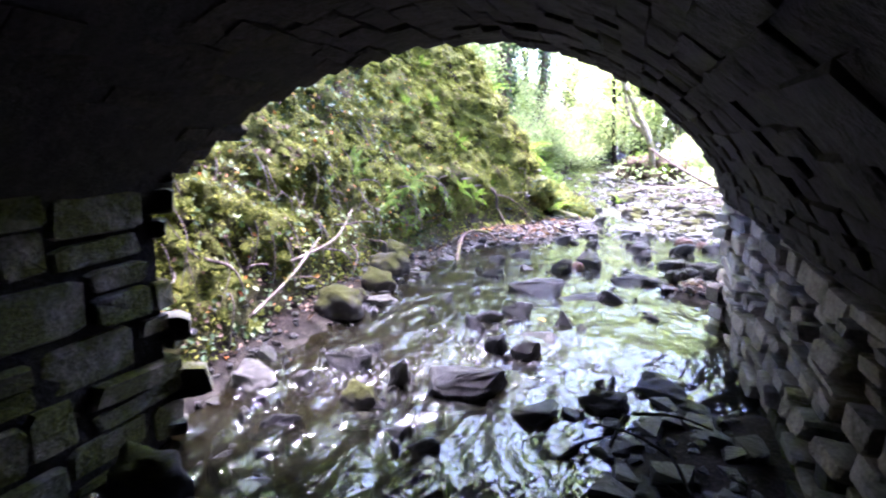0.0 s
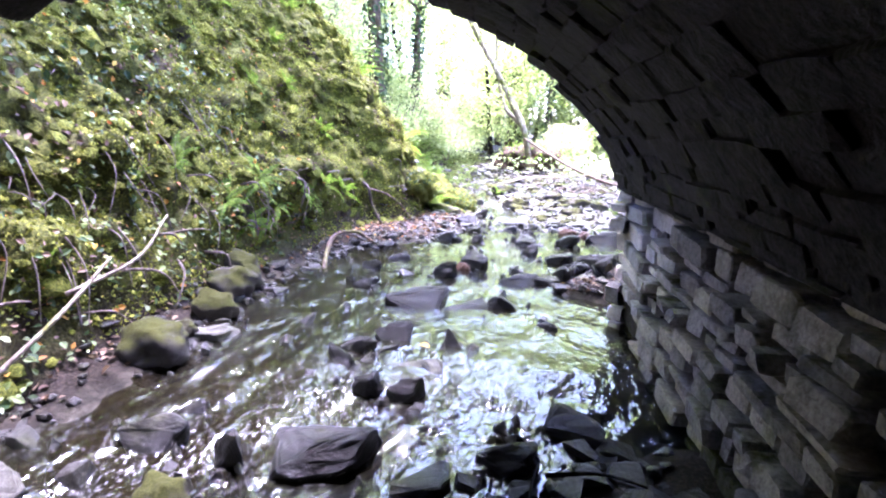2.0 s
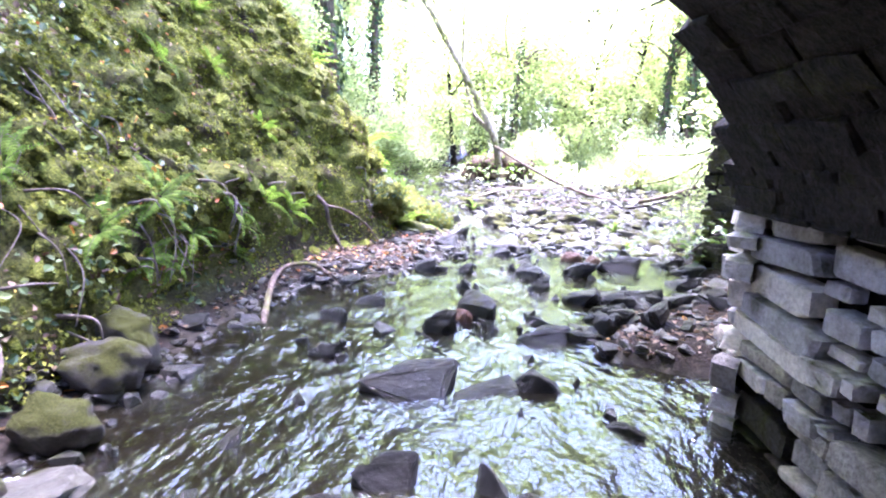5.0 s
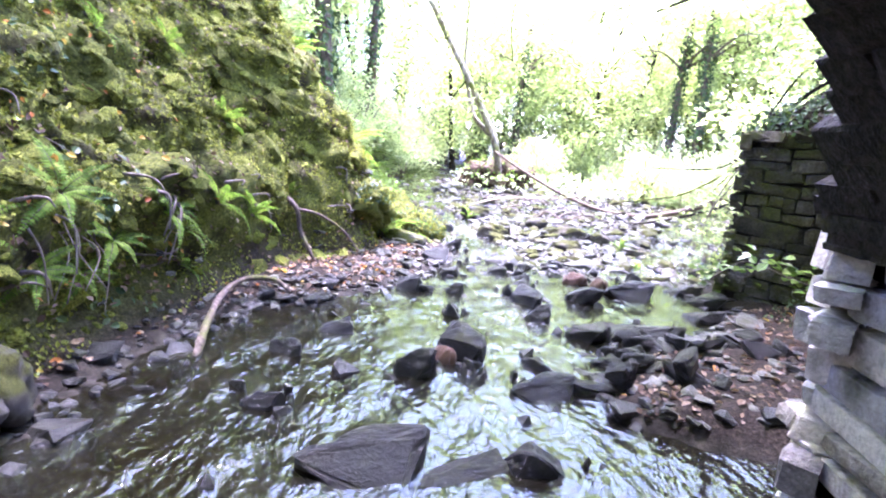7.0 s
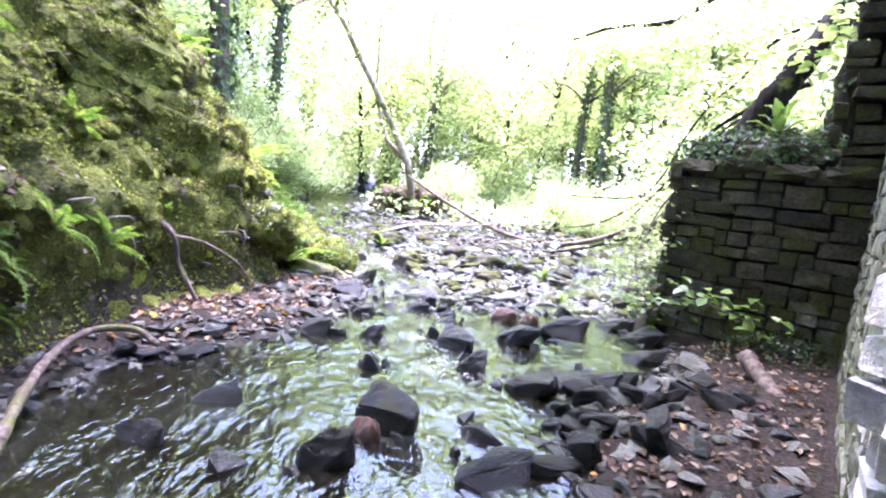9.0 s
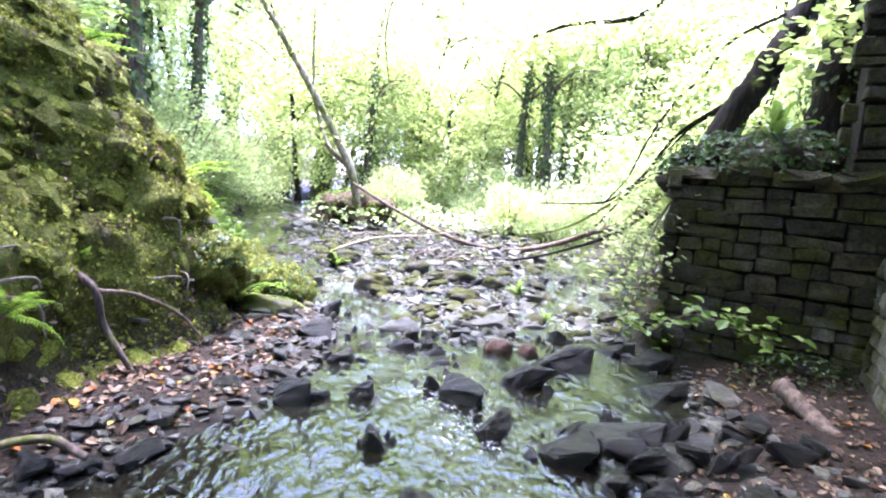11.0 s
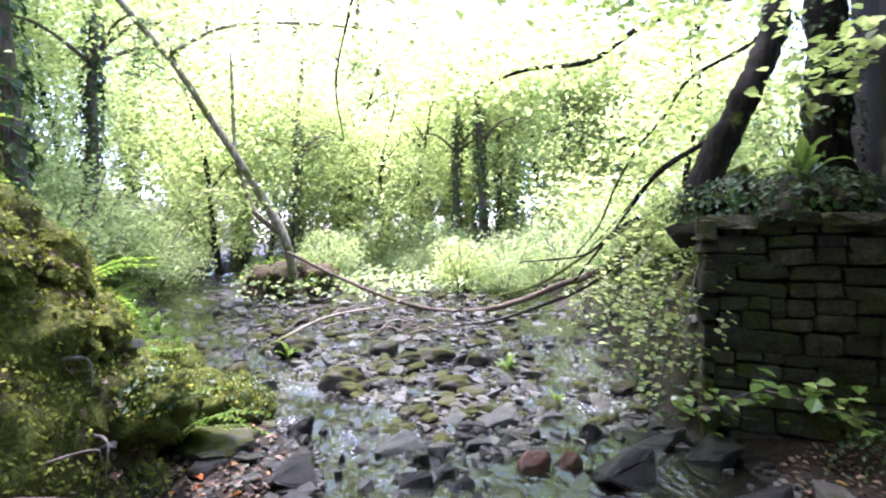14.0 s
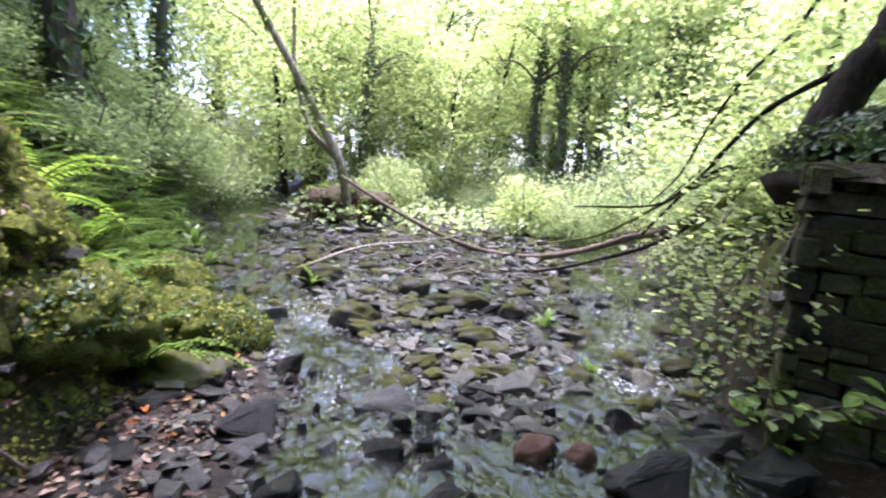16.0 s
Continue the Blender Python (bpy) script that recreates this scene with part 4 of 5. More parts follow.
for ob, x, y, turn, s in (
    (tall_d, 4.0, 24, 0, .9), (tall_d, 4.75, 23, 90, 1.0), (tall_d, 6.1, 24.5, 200, .8), (tall_d, 6.8, 25, 300, .9), (tall_d, 8.4, 23.5, 40, 1.0), (tall_d, 9.9, 24.5, 150, .9), (tall_d, -6.1, 16, 220, 1.25), (tall_d, -6.3, 20, 20, 1.0), (tall_d, -1.6, 24, 20, .8),
    (tall_a, 4.6, 30, 0, 1.1), (tall_a, 2.4, 28.5, 80, .9), (tall_b, 9.5, 26, 140, 1.1), (tall_c, 6.2, 30, 60, 1.1),
    (tall_a, 11.5, 24, 200, 1.2), (tall_b, 0.5, 31, 250, 1.1), (tall_c, -2.5, 28, 10, 1.2), (tall_a, -5.5, 31, 300, 1.2), 
    (tall_c, -7.6, 22.2, 120, 1.1), (tall_a, -9.5, 19, 30, 1.1), (tall_b, -10, 13, 90, 1.2), (tall_a, -9, 8.5, 160, 1.1), (tall_c, -8, 5, 40, 1.1),
    (tall_b, -9, 24, 70, 1.2), (tall_a, 15, 30, 100, 1.3), (tall_b, 13, 19, 10, 1.2), (tall_c, 9.5, 18.5, 220, 1.2), (tall_a, 12, 13.5, 60, 1.1),
    (tall_b, -13, 28, 0, 1.3), (tall_a, 2, 38, 20, 1.4), (tall_b, -6, 40, 90, 1.4), (tall_a, 10, 38, 190, 1.4), (tall_b, 18, 40, 240, 1.5), (tall_a, -16, 36, 60, 1.5),
    (tall_a, -3.5, 27, 15, 1.1), (tall_b, -1, 29, 55, 1.2), (tall_a, 3.4, 33, 95, 1.4), (tall_b, 12.5, 28, 215, 1.3), (tall_a, 15.5, 24, 255, 1.3), (tall_c, 3.0, 26.5, 295, 1.3), (tall_c, 0.2, 26, 335, 1.2), (tall_b, -12, 21, 15, 1.3), (tall_c, 1.2, 24, 33, 1.0), (tall_c, 6.8, 22.5, 73, 1.0), (tall_c, -3.8, 23.5, 173, 1.1), (tall_c, -8.2, 15.5, 73, .9), (tall_c, 10, 31, 33, 1.3), (tall_c, 8, 34, 133, 1.4), (tall_c, -11, 33, 233, 1.4), (tall_a, 22, 28, 20, 1.4), (tall_b, 9, 8, 10, 1.1), (tall_a, -9, -14, 0, 1.2), (tall_b, 6, -16, 0, 1.2), (tall_a, -2, -22, 0, 1.3),
    (tall_a, -4, 36, 10, 2.0), (tall_b, 1, 35, 130, 1.9), (tall_a, 6, 36, 70, 2.0), (tall_b, 11, 34, 20, 1.9), (tall_a, 16, 37, 170, 2.1), (tall_b, -9, 34, 200, 2.0), (tall_a, 21, 34, 290, 2.0), (tall_a, 3, 44, 40, 2.5), (tall_b, 11, 45, 310, 2.5), (tall_a, -8, 45, 220, 2.5),
    # trees added along the top of the bank to shade it and the water
    (tall_a, -6.9, 4.6, 15, 1.25), (tall_b, -7.0, 8.0, 75, 1.2), (tall_a, -6.6, 1.4, 140, 1.3), (tall_b, -7.6, 11.0, 210, 1.2), (tall_a, -8.2, 6.4, 280, 1.4),
    # unseen trees added round behind the bridge to block sky light from there
    (tall_a, -3, -10, 40, 1.6), (tall_b, 1, -9, 110, 1.6), (tall_a, 5, -8, 230, 1.7), (tall_b, 9, -4, 20, 1.6), (tall_a, 8.5, 0, 310, 1.6), (tall_b, 10, 4, 80, 1.7), (tall_a, 10.5, 8.5, 190, 1.5),
    (tall_a, -9.5, -3, 130, 1.6), (tall_b, -9, 1.5, 60, 1.6), (tall_a, -13, 5, 260, 1.7), (tall_b, -10.5, -8, 330, 1.8), (tall_a, 3, -14, 70, 2.0), (tall_b, -5.5, -15, 150, 2.0), (tall_a, 11, -10, 10, 2.0),
):
    put(ob, x, y, turn, s)


def make_shrub(seed, radius, high, leaf, clumps, per, leafmat, label):
    rng = np.random.default_rng(seed)
    root = thing("shrub", label, "shrub")
    for k in range(5):
        a = k * 1.3 + rng.uniform(-.3, .3)
        part("stem", tube("stem", [(0, 0, -.1), (math.cos(a) * radius * .3, math.sin(a) * radius * .3, high * .5), (math.cos(a) * radius * .7, math.sin(a) * radius * .7, high * .95)], .03, .008, M_TWIG, 5, 4, .1, rng), root)
    c, n = crown_points(rng, clumps, per, radius * .2, .7, radius, high * .5, .2)
    c[:, 2] += high * .5
    part("foliage", leaf_mesh("foliage", c, n, rng.uniform(.6, 1.3, len(c)) * leaf, leafmat, rng=rng), root)
    return root


shrub_a = make_shrub(31, 1.1, 1.7, .09, 70, 40, M_LEAF_PALE, "dense pale green understorey shrub")
shrub_b = make_shrub(32, .9, 1.1, .08, 64, 40, M_LEAF_PALE, "low bramble bush with pale leaves")
shrub_c = make_shrub(33, .8, 1.3, .09, 56, 36, M_LEAF, "leafy green sapling bush")
spots = random.Random(77)
for k in range(46):
    ob = (shrub_a, shrub_b, shrub_c)[k % 3]
    y = spots.uniform(17, 30)
    x = spots.choice((spots.uniform(-9, -4.4 - .12 * (y - 17)), spots.uniform(-9, -4.8), spots.uniform(1.2 + .15 * (y - 17), 11), spots.uniform(-1.5, 3) if y > 21.5 else spots.uniform(4, 12)))
    put(ob, x, y, spots.uniform(0, 360), spots.uniform(.8, 1.6))
for k in range(16):
    put((shrub_a, shrub_b)[k % 2], spots.uniform(-9.5, -5.4), spots.uniform(11.5, 19), spots.uniform(0, 360), spots.uniform(.7, 1.3))
for k in range(22):
    y = spots.uniform(12.8, 21)
    put((shrub_a, shrub_b, shrub_b, shrub_c)[k % 4], float(bank_toe(y)) - spots.uniform(.7, 4.5), y, spots.uniform(0, 360), spots.uniform(.45, .95))
for k in range(22):
    y = spots.uniform(17.5, 24)
    put((shrub_b, shrub_a)[k % 2], spots.uniform(-1.0 if y > 20 else 2.6, 8), y, spots.uniform(0, 360), spots.uniform(.5, 1.0))
for x, y, s in ((2.9, 11.6, .7), (3.4, 12.6, .8), (3.9, 13.8, .9), (2.5, 10.8, .55), (4.6, 15, 1.0), (4.2, 11, .8)):
    put(shrub_c if y < 13 else shrub_b, x, y, x * 77, s)


def frond_mesh(seed, length, width, material):
    rng = np.random.default_rng(seed)
    vs, fs = [], []
    n = 22
    rib = [Vector((length * t, 0, length * (.62 * t - .62 * t * t * 1.25))) for t in np.linspace(0, 1, n)]
    for i, p in enumerate(rib):
        t = i / (n - 1)
        w = width * math.sin(math.pi * min(1, .12 + t * .88)) ** .8 * (1.05 - .55 * t)
        for s in (-1, 1):
            if i < 2:
                continue
            b = len(vs)
            tip = p + Vector((w * .28, s * w, -w * .18 + rng.uniform(-.01, .01)))
            half = length / n * .46
            vs += [tuple(p + Vector((-half, 0, 0))), tuple((p + tip) / 2 + Vector((-half, 0, .012))), tuple(tip), tuple((p + tip) / 2 + Vector((half, 0, .004))), tuple(p + Vector((half, 0, 0)))]
            fs.append((b, b + 1, b + 2, b + 3, b + 4))
    return mesh_from("frond", vs, fs, material)


def rib_mesh(length, material):
    n = 12
    line = [(length * t, 0, length * (.62 * t - .62 * t * t * 1.25)) for t in np.linspace(0, 1, n)]
    return tube("rib", line, .006, .002, material, 4, 1, .05)


RIB = rib_mesh(.48, M_BARK)
FROND = frond_mesh(1, .48, .085, M_FERN)


def make_fern(label, n=8, seed=0, mesh=FROND, name="fern", category="fern", leafname="frond", rise=(0, 35)):
    rng = random.Random(seed)
    root = thing(name, label, category)
    for k in range(n):
        a = 360 * k / n + rng.uniform(-18, 18)
        blade = part(leafname, mesh, root, "", pose(0, 0, 0, 0, -rng.uniform(*rise), a) @ Matrix.Scale(rng.uniform(.75, 1.15), 4))
        if mesh is FROND:
            part("rib", RIB, blade, "brown rib")
    return root


def strap_mesh(length, width, material):
    vs, fs = [], []
    n = 8
    for i in range(n + 1):
        t = i / n
        x, z = length * t * (.75 + .25 * (1 - t)), length * (.75 * t - .62 * t * t)
        w = width * (.35 + 1.3 * t - 1.6 * t * t + .02) * 1.2
        w = max(w, .004)
        wave = .008 * math.sin(i * 2.1)
        vs += [(x, -w, z + .012 + wave), (x, 0, z), (x, w, z + .012 - wave)]
        if i:
            b = 3 * i
            fs += [(b - 3, b - 2, b + 1, b), (b - 2, b - 1, b + 2, b + 1)]
    return mesh_from("strap", vs, fs, material, True)


STRAP = strap_mesh(.42, .05, M_STRAP)
fern = make_fern("fresh green fern growing from the mossy bank", 9, 3)
tongue = make_fern("glossy strap-leaved fern clump", 10, 4, STRAP, "strap_fern", "fern", "leaf", (15, 60))


def on_bank(y, z):
    """The place on the bank's face at that height."""
    xs = bank_toe(y) + np.linspace(.6, -8, 900)
    zs, _, _, bank = height(xs, np.full_like(xs, y))
    lump = bank_lump(np.full_like(xs, y), zs) * bank
    xs, zs = xs + .9 * lump, zs + .45 * lump
    k = int(np.argmax(zs > z))
    return float(xs[k]), y, float(zs[k])


FIRST = []


def plant(ob, x, y, z, scale, turn, lean=0.0):
    m = pose(x, y, z, 0, lean, turn)
    made = copy_thing(ob, m) if ob.name in FIRST else ob
    if made is ob:
        FIRST.append(ob.name)
        ob.matrix_basis = m
    made.scale = (scale,) * 3
    return made


for y, z, s in ((6.7, .62, 1.15), (7.35, .6, 1.1), (7.8, .45, .95), (5.9, .8, 1.1), (5.0, 1.0, 1.1), (8.2, 1.3, .9), (7.1, 1.9, .9), (5.35, .62, 1.15), (5.75, .38, 1.0), (6.3, .45, .95), (6.1, .28, .8), (7.0, .40, .9), (7.1, .12, .9), (4.3, .9, .6), (7.8, 1.95, .7), (8.3, 2.6, .8), (6.6, 2.5, .7), (8.6, .6, .55), (5.3, 2.4, .6), (9.0, 3.2, .9), (7.4, 3.0, .8), (3.4, .45, .5)):
    x, y, z = on_bank(y, z)
    plant(fern, x + .02, y, z - .02, s * .64, 57 * y, 42)
for x, y, s in ((-4.6, 12.4, 1.2), (-5.2, 13.2, 1.3), (-4.7, 14.2, 1.2), (-5.6, 11.8, 1.3), (-6.2, 14.6, 1.5), (-4.2, 11.4, 1.0), (-5.9, 16.4, 1.5), (-4.9, 11.0, 1.2), (-5.4, 15.2, 1.4), (3.2, 12.0, 1.1), (3.7, 13.2, 1.2), (-6.8, 12.6, 1.6), (-6.6, 17.6, 1.6), (4.4, 14.6, 1.4), (-7.4, 15.2, 1.6), (-5.0, 9.9, 1.2)):
    plant(fern, x, y, ground_z(x, y), s, 91 * x, 12)
for x, y, s in ((-3.9, 15.0, 1.3), (-3.5, 14.3, 1.0), (-2.95, 11.4, .75), (-2.7, 11.1, .65), (-3.2, 11.8, .8), (-2.0, 13.4, .9), (.68, 12.1, .8), (.72, 11.0, .8), (-3.0, 10.6, .6), (-3.6, 12.6, .8), (-3.9, 13.5, 1.0), (-4.3, 14.4, 1.1), (-3.5, 13.2, .9), (-4.5, 16.2, 1.2), (-3.0, 12.2, .7), (-4.1, 12.9, .9), (2.3, 11.3, .7), (2.1, 10.6, .7)):
    plant(tongue, x, y, ground_z(x, y) - .01, s, 133 * y, 0)
glade = random.Random(91)
for k in range(150):
    y = glade.uniform(10.4, 18)
    x = float(bank_toe(y)) - glade.uniform(-.3, 3.0)
    plant(fern, x, y, ground_z(x, y), glade.uniform(1.0, 2.0), glade.uniform(0, 360), glade.uniform(0, 20))
for k in range(14):
    y = glade.uniform(11, 16.5)
    x = float(bank_toe(y)) + glade.uniform(-.3, .7)
    plant(tongue, x, y, ground_z(x, y) - .01, glade.uniform(.7, 1.3), glade.uniform(0, 360))
plant(tongue, 2.2, 9.42, 1.98, 1.25, 20)
plant(tongue, 1.75, 9.75, 1.80, .6, 120)


def mound(name, label, category, cx, cy, cz, rx, ry, rz, material, seed, kind=""):
    rng = random.Random(seed)
    bm = bmesh.new()
    bmesh.ops.create_icosphere(bm, subdivisions=4, radius=1)
    for v in bm.verts:
        n = noise.fractal(v.co * 2.6 + Vector((seed, 0, 0)), 1.0, 2.0, 5) * .42
        v.co = Vector((v.co.x * rx, v.co.y * ry, v.co.z * rz)) * (1 + n)
    return thing(name, label, category, bm_mesh(name, bm, material, True), pose(cx, cy, cz), kind=kind)


M_SOIL = stone_material("dark_soil", (.010, .008, .005), (.03, .023, .016), (.075, .06, .042), .95, .5, "world", 9)
wall_soil = mound("soil", "soil and ivy heaped on the wing wall", "soil", 2.7, 10.0, 1.62, 1.0, .7, .42, M_SOIL, 3)
mound("root_mound", "brown mossy root mound under the leaning tree", "root mound", -1.75, 18.9, .42, 1.05, .8, .55, M_SOIL, 5)


# ivy and leaf litter over the soil on the wall
def dome_leaves(cx, cy, cz, rx, ry, rz, n, size, material, name, label, seed):
    rng = np.random.default_rng(seed)
    v = rng.normal(size=(n, 3))
    v[:, 2] = np.abs(v[:, 2])
    v /= np.linalg.norm(v, axis=1, keepdims=True)
    c = v * np.array([rx, ry, rz]) * rng.uniform(.98, 1.2, (n, 1)) + np.array([cx, cy, cz])
    return thing(name, label, "ivy", leaf_mesh(name, c, v + rng.normal(size=(n, 3)) * .4, rng.uniform(.7, 1.3, n) * size, material, rng=rng), kind="stuff")


dome_leaves(2.6, 9.8, 1.66, 1.1, .75, .45, 1500, .07, M_IVY, "ivy", "small ivy leaves over the soil on the wall", 4)
dome_leaves(-1.75, 18.9, .44, 1.15, .85, .62, 260, .09, M_FERN, "bramble", "bramble leaves over the root mound", 16)
dome_leaves(-1.75, 18.9, .44, 1.1, .82, .6, 200, .08, M_LITTER, "leaf_litter", "dead brown leaves over the root mound", 6)

# ---------------- single trees and branches ----------------
big = thing("tree", "dark gnarled tree rooted on top of the wing wall", "tree")
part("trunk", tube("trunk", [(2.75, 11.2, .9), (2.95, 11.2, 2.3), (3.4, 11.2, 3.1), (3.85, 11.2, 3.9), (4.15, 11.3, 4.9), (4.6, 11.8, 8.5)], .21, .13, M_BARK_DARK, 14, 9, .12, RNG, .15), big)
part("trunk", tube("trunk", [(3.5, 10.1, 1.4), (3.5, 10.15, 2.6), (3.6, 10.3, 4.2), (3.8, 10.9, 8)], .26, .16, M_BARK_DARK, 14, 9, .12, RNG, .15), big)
for p in ([(3.55, 10.5, 2.3), (3.1, 10.4, 2.15), (2.6, 10.2, 2.0)], [(3.6, 11.2, 2.2), (3.1, 11.9, 1.9), (2.6, 12.6, 1.0)], [(3.7, 11.3, 2.4), (3.2, 12.3, 1.9), (2.9, 13.3, 1.0)]):
    part("root", tube("root", p, .12, .04, M_BARK_MOSSY, 7, 6, .15), big)
for p, r in (([(4.2, 11.4, 4.4), (4.4, 12.0, 4.3), (3.86, 12.5, 3.94), (3.6, 12.67, 3.45), (3.18, 12.8, 2.93), (2.92, 13.0, 2.34), (2.75, 13.2, 1.72), (2.53, 13.5, 1.27)], .034), ([(3.8, 11.4, 3.1), (3.37, 11.5, 2.86), (2.86, 12.0, 2.39), (2.68, 12.6, 1.73), (2.19, 13.0, .88)], .045),
             ([(4.2, 11.9, 5.0), (3.2, 12.6, 4.75), (2.4, 12.9, 4.2), (1.6, 13.4, 4.15), (.9, 13.4, 3.85)], .06)):
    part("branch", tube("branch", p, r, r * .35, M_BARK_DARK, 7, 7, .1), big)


def spray(rng, line, n, spread, drop=.1):
    q = np.array([p[:] for p in smooth_line(line, 8)])
    k = rng.integers(0, len(q), n)
    return q[k] + rng.normal(size=(n, 3)) * np.array([spread, spread, spread * .55]) - np.array([0, 0, drop])


rng = np.random.default_rng(55)
pts = np.concatenate([
    spray(rng, [(3.6, 11.6, 4.2), (2.0, 11.3, 4.6), (.2, 10.8, 4.5)], 900, .42), spray(rng, [(3.6, 12, 4.4), (1.6, 13.3, 4.3), (-.8, 13.9, 3.9)], 900, .45),
    spray(rng, [(3.4, 11.9, 3.6), (2.7, 12.3, 2.9)], 240, .3), spray(rng, [(4.2, 13.5, 5.5), (2, 15, 5.2), (0, 16, 5.4)], 1000, .6), spray(rng, [(2.8, 9.2, 3.4), (2.6, 9.8, 3.0)], 160, .22), spray(rng, [(3.2, 10.6, 4.3), (1.5, 10.4, 4.2), (-.2, 10.8, 4.15), (-1.8, 11.4, 4.3)], 520, .36),
    spray(rng, [(4, 14.0, 5.2), (1.5, 14.2, 5.0), (-1, 14.6, 5.4), (-3.5, 15, 5.8)], 900, .55), spray(rng, [(3.6, 13.0, 2.2), (3.2, 14.5, 2.4), (4, 16, 2.4)], 700, .5)])
part("foliage", leaf_mesh("foliage", pts, rng.normal(size=pts.shape) * .4 + np.array([0, 0, 1]), rng.uniform(.07, .15, len(pts)), M_LEAF, aspect=.85, hexed=True, rng=rng), big, "bright yellow-green overhanging leaves")

ta, tz = rng.uniform(0, 6.28, 500), rng.uniform(0, 1, 500)
q = np.stack([3.5 + .1 * tz + np.cos(ta) * .34, 10.12 + .2 * tz + np.sin(ta) * .34, 1.9 + 2.6 * tz], 1)
part("ivy", leaf_mesh("ivy", q, np.stack([np.cos(ta), np.sin(ta), .3 + 0 * ta], 1), rng.uniform(.05, .1, 500), M_IVY, rng=rng), big, "ivy climbing the trunk")
# Crown and limbs overhead, out of view, added to shade the near stream.
c, n = crown_points(rng, 230, 42, .5, .45, 5.2, 1.5, .15)
c += np.array([.2, 8.7, 8.6])
for p in ([(4.3, 11.9, 5.2), (3.0, 10.0, 7.2), (1.2, 8.0, 8.2), (-.8, 6.0, 8.4)], [(3.75, 10.8, 7.4), (2.2, 10.2, 8.4), (-.5, 9.6, 8.8), (-3, 9.0, 8.6)], [(3.7, 10.7, 6.5), (4.2, 8.2, 7.6), (4.3, 5.0, 8.2)]):
    part("limb", tube("limb", p, .14, .04, M_BARK_DARK, 7, 6, .1), big)
part("crown", leaf_mesh("crown", c, n, rng.uniform(.6, 1.3, len(c)) * .2, M_LEAF, aspect=.8, rng=rng), big, "unseen wide canopy added to shade the stream")

lean = thing("tree", "pale leaning tree with a forked stem", "tree")
part("trunk", tube("trunk", [(-1.75, 18.4, .6), (-1.93, 18.1, 1.43), (-2.33, 18.1, 2.27), (-2.95, 18.1, 3.32), (-3.5, 18.1, 4.17), (-4.05, 18.1, 5.06), (-5.12, 18.1, 6.36), (-6.4, 18.1, 8.0)], .11, .05, M_BARK_PALE, 9, 7, .1), lean)
part("limb", tube("limb", [(-1.98, 18.2, 1.6), (-2.6, 18.3, 2.15), (-2.83, 18.3, 2.83), (-2.99, 18.3, 3.56), (-3.05, 18.3, 5.6)], .075, .03, M_BARK_PALE, 7, 7, .1), lean)
part("limb", tube("limb", [(-2.25, 18.2, 1.84), (-2.83, 18.3, 2.33), (-3.4, 18.3, 2.56), (-3.79, 18.3, 2.49)], .045, .02, M_BARK_PALE, 6, 6, .1), lean)
part("limb", tube("limb", [(-4.25, 18.1, 5.35), (-2.8, 17.7, 6.0), (.2, 17.9, 6.3), (3.2, 18.2, 6.1)], .05, .015, M_BARK_PALE, 6, 6, .1), lean)
pts = np.concatenate([spray(rng, [(-4.4, 18.1, 5.6), (-6.2, 18.1, 8)], 900, 1.0), spray(rng, [(-2.9, 18.4, 4.6), (-2.9, 18.4, 6.6)], 700, .9), spray(rng, [(-2.6, 18.2, 2.4), (-3.5, 17.4, 2.7)], 150, .35), spray(rng, [(-5.2, 15.6, 6.4), (-2.6, 17, 6.0), (.5, 18, 6.2), (3.5, 18.2, 6.0)], 1900, .8)])
part("foliage", leaf_mesh("foliage", pts, rng.normal(size=pts.shape) * .5 + np.array([0, 0, .8]), rng.uniform(.1, .18, len(pts)), M_LEAF, rng=rng), lean)


def branch(label, points, r0, r1, material, name="fallen_branch", sides=8):
    return thing(name, label, "branch", tube(name, points, r0, r1, material, sides, 8, .12))


branch("long mossy fallen branch sagging over the stream", [(3.84, 13.2, 1.73), (3.28, 14.0, .94), (2.88, 14.6, .67), (2.48, 15.2, .36), (1.8, 15.8, .09), (.9, 16.1, .1), (0, 16.5, .34), (-.9, 17.0, .74), (-1.9, 18.0, 1.25)], .07, .035, M_BARK)
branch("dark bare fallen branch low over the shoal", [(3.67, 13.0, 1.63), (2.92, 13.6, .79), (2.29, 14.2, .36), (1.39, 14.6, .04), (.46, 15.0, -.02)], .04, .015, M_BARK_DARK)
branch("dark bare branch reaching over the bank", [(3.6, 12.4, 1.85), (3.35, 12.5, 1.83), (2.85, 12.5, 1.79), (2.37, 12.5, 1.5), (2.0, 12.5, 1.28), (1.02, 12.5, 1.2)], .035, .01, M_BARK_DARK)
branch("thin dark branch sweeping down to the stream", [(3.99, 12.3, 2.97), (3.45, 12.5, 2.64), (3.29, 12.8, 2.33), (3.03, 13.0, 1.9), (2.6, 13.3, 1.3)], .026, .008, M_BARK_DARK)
branch("thin mossy branch arching over the bank", [(3.4, 11.8, 2.3), (2.7, 12.9, 1.5), (2.0, 13.7, .8), (1.2, 14.0, .55)], .035, .012, M_BARK_MOSSY)
branch("dead log lying on the leaf litter by the wall", [(1.52, 8.2, .05), (1.5, 8.0, -.02), (1.45, 7.6, -.10), (1.46, 7.2, -.12)], .07, .05, M_BARK)
branch("pale crooked bare root at the water's edge", [(-2.94, 6.22, -.22), (-3.06, 6.55, -.08), (-3.2, 6.95, -.02), (-3.24, 7.3, .0), (-3.05, 7.45, .0), (-2.86, 7.42, -.08)], .028, .018, M_BARK, "root")
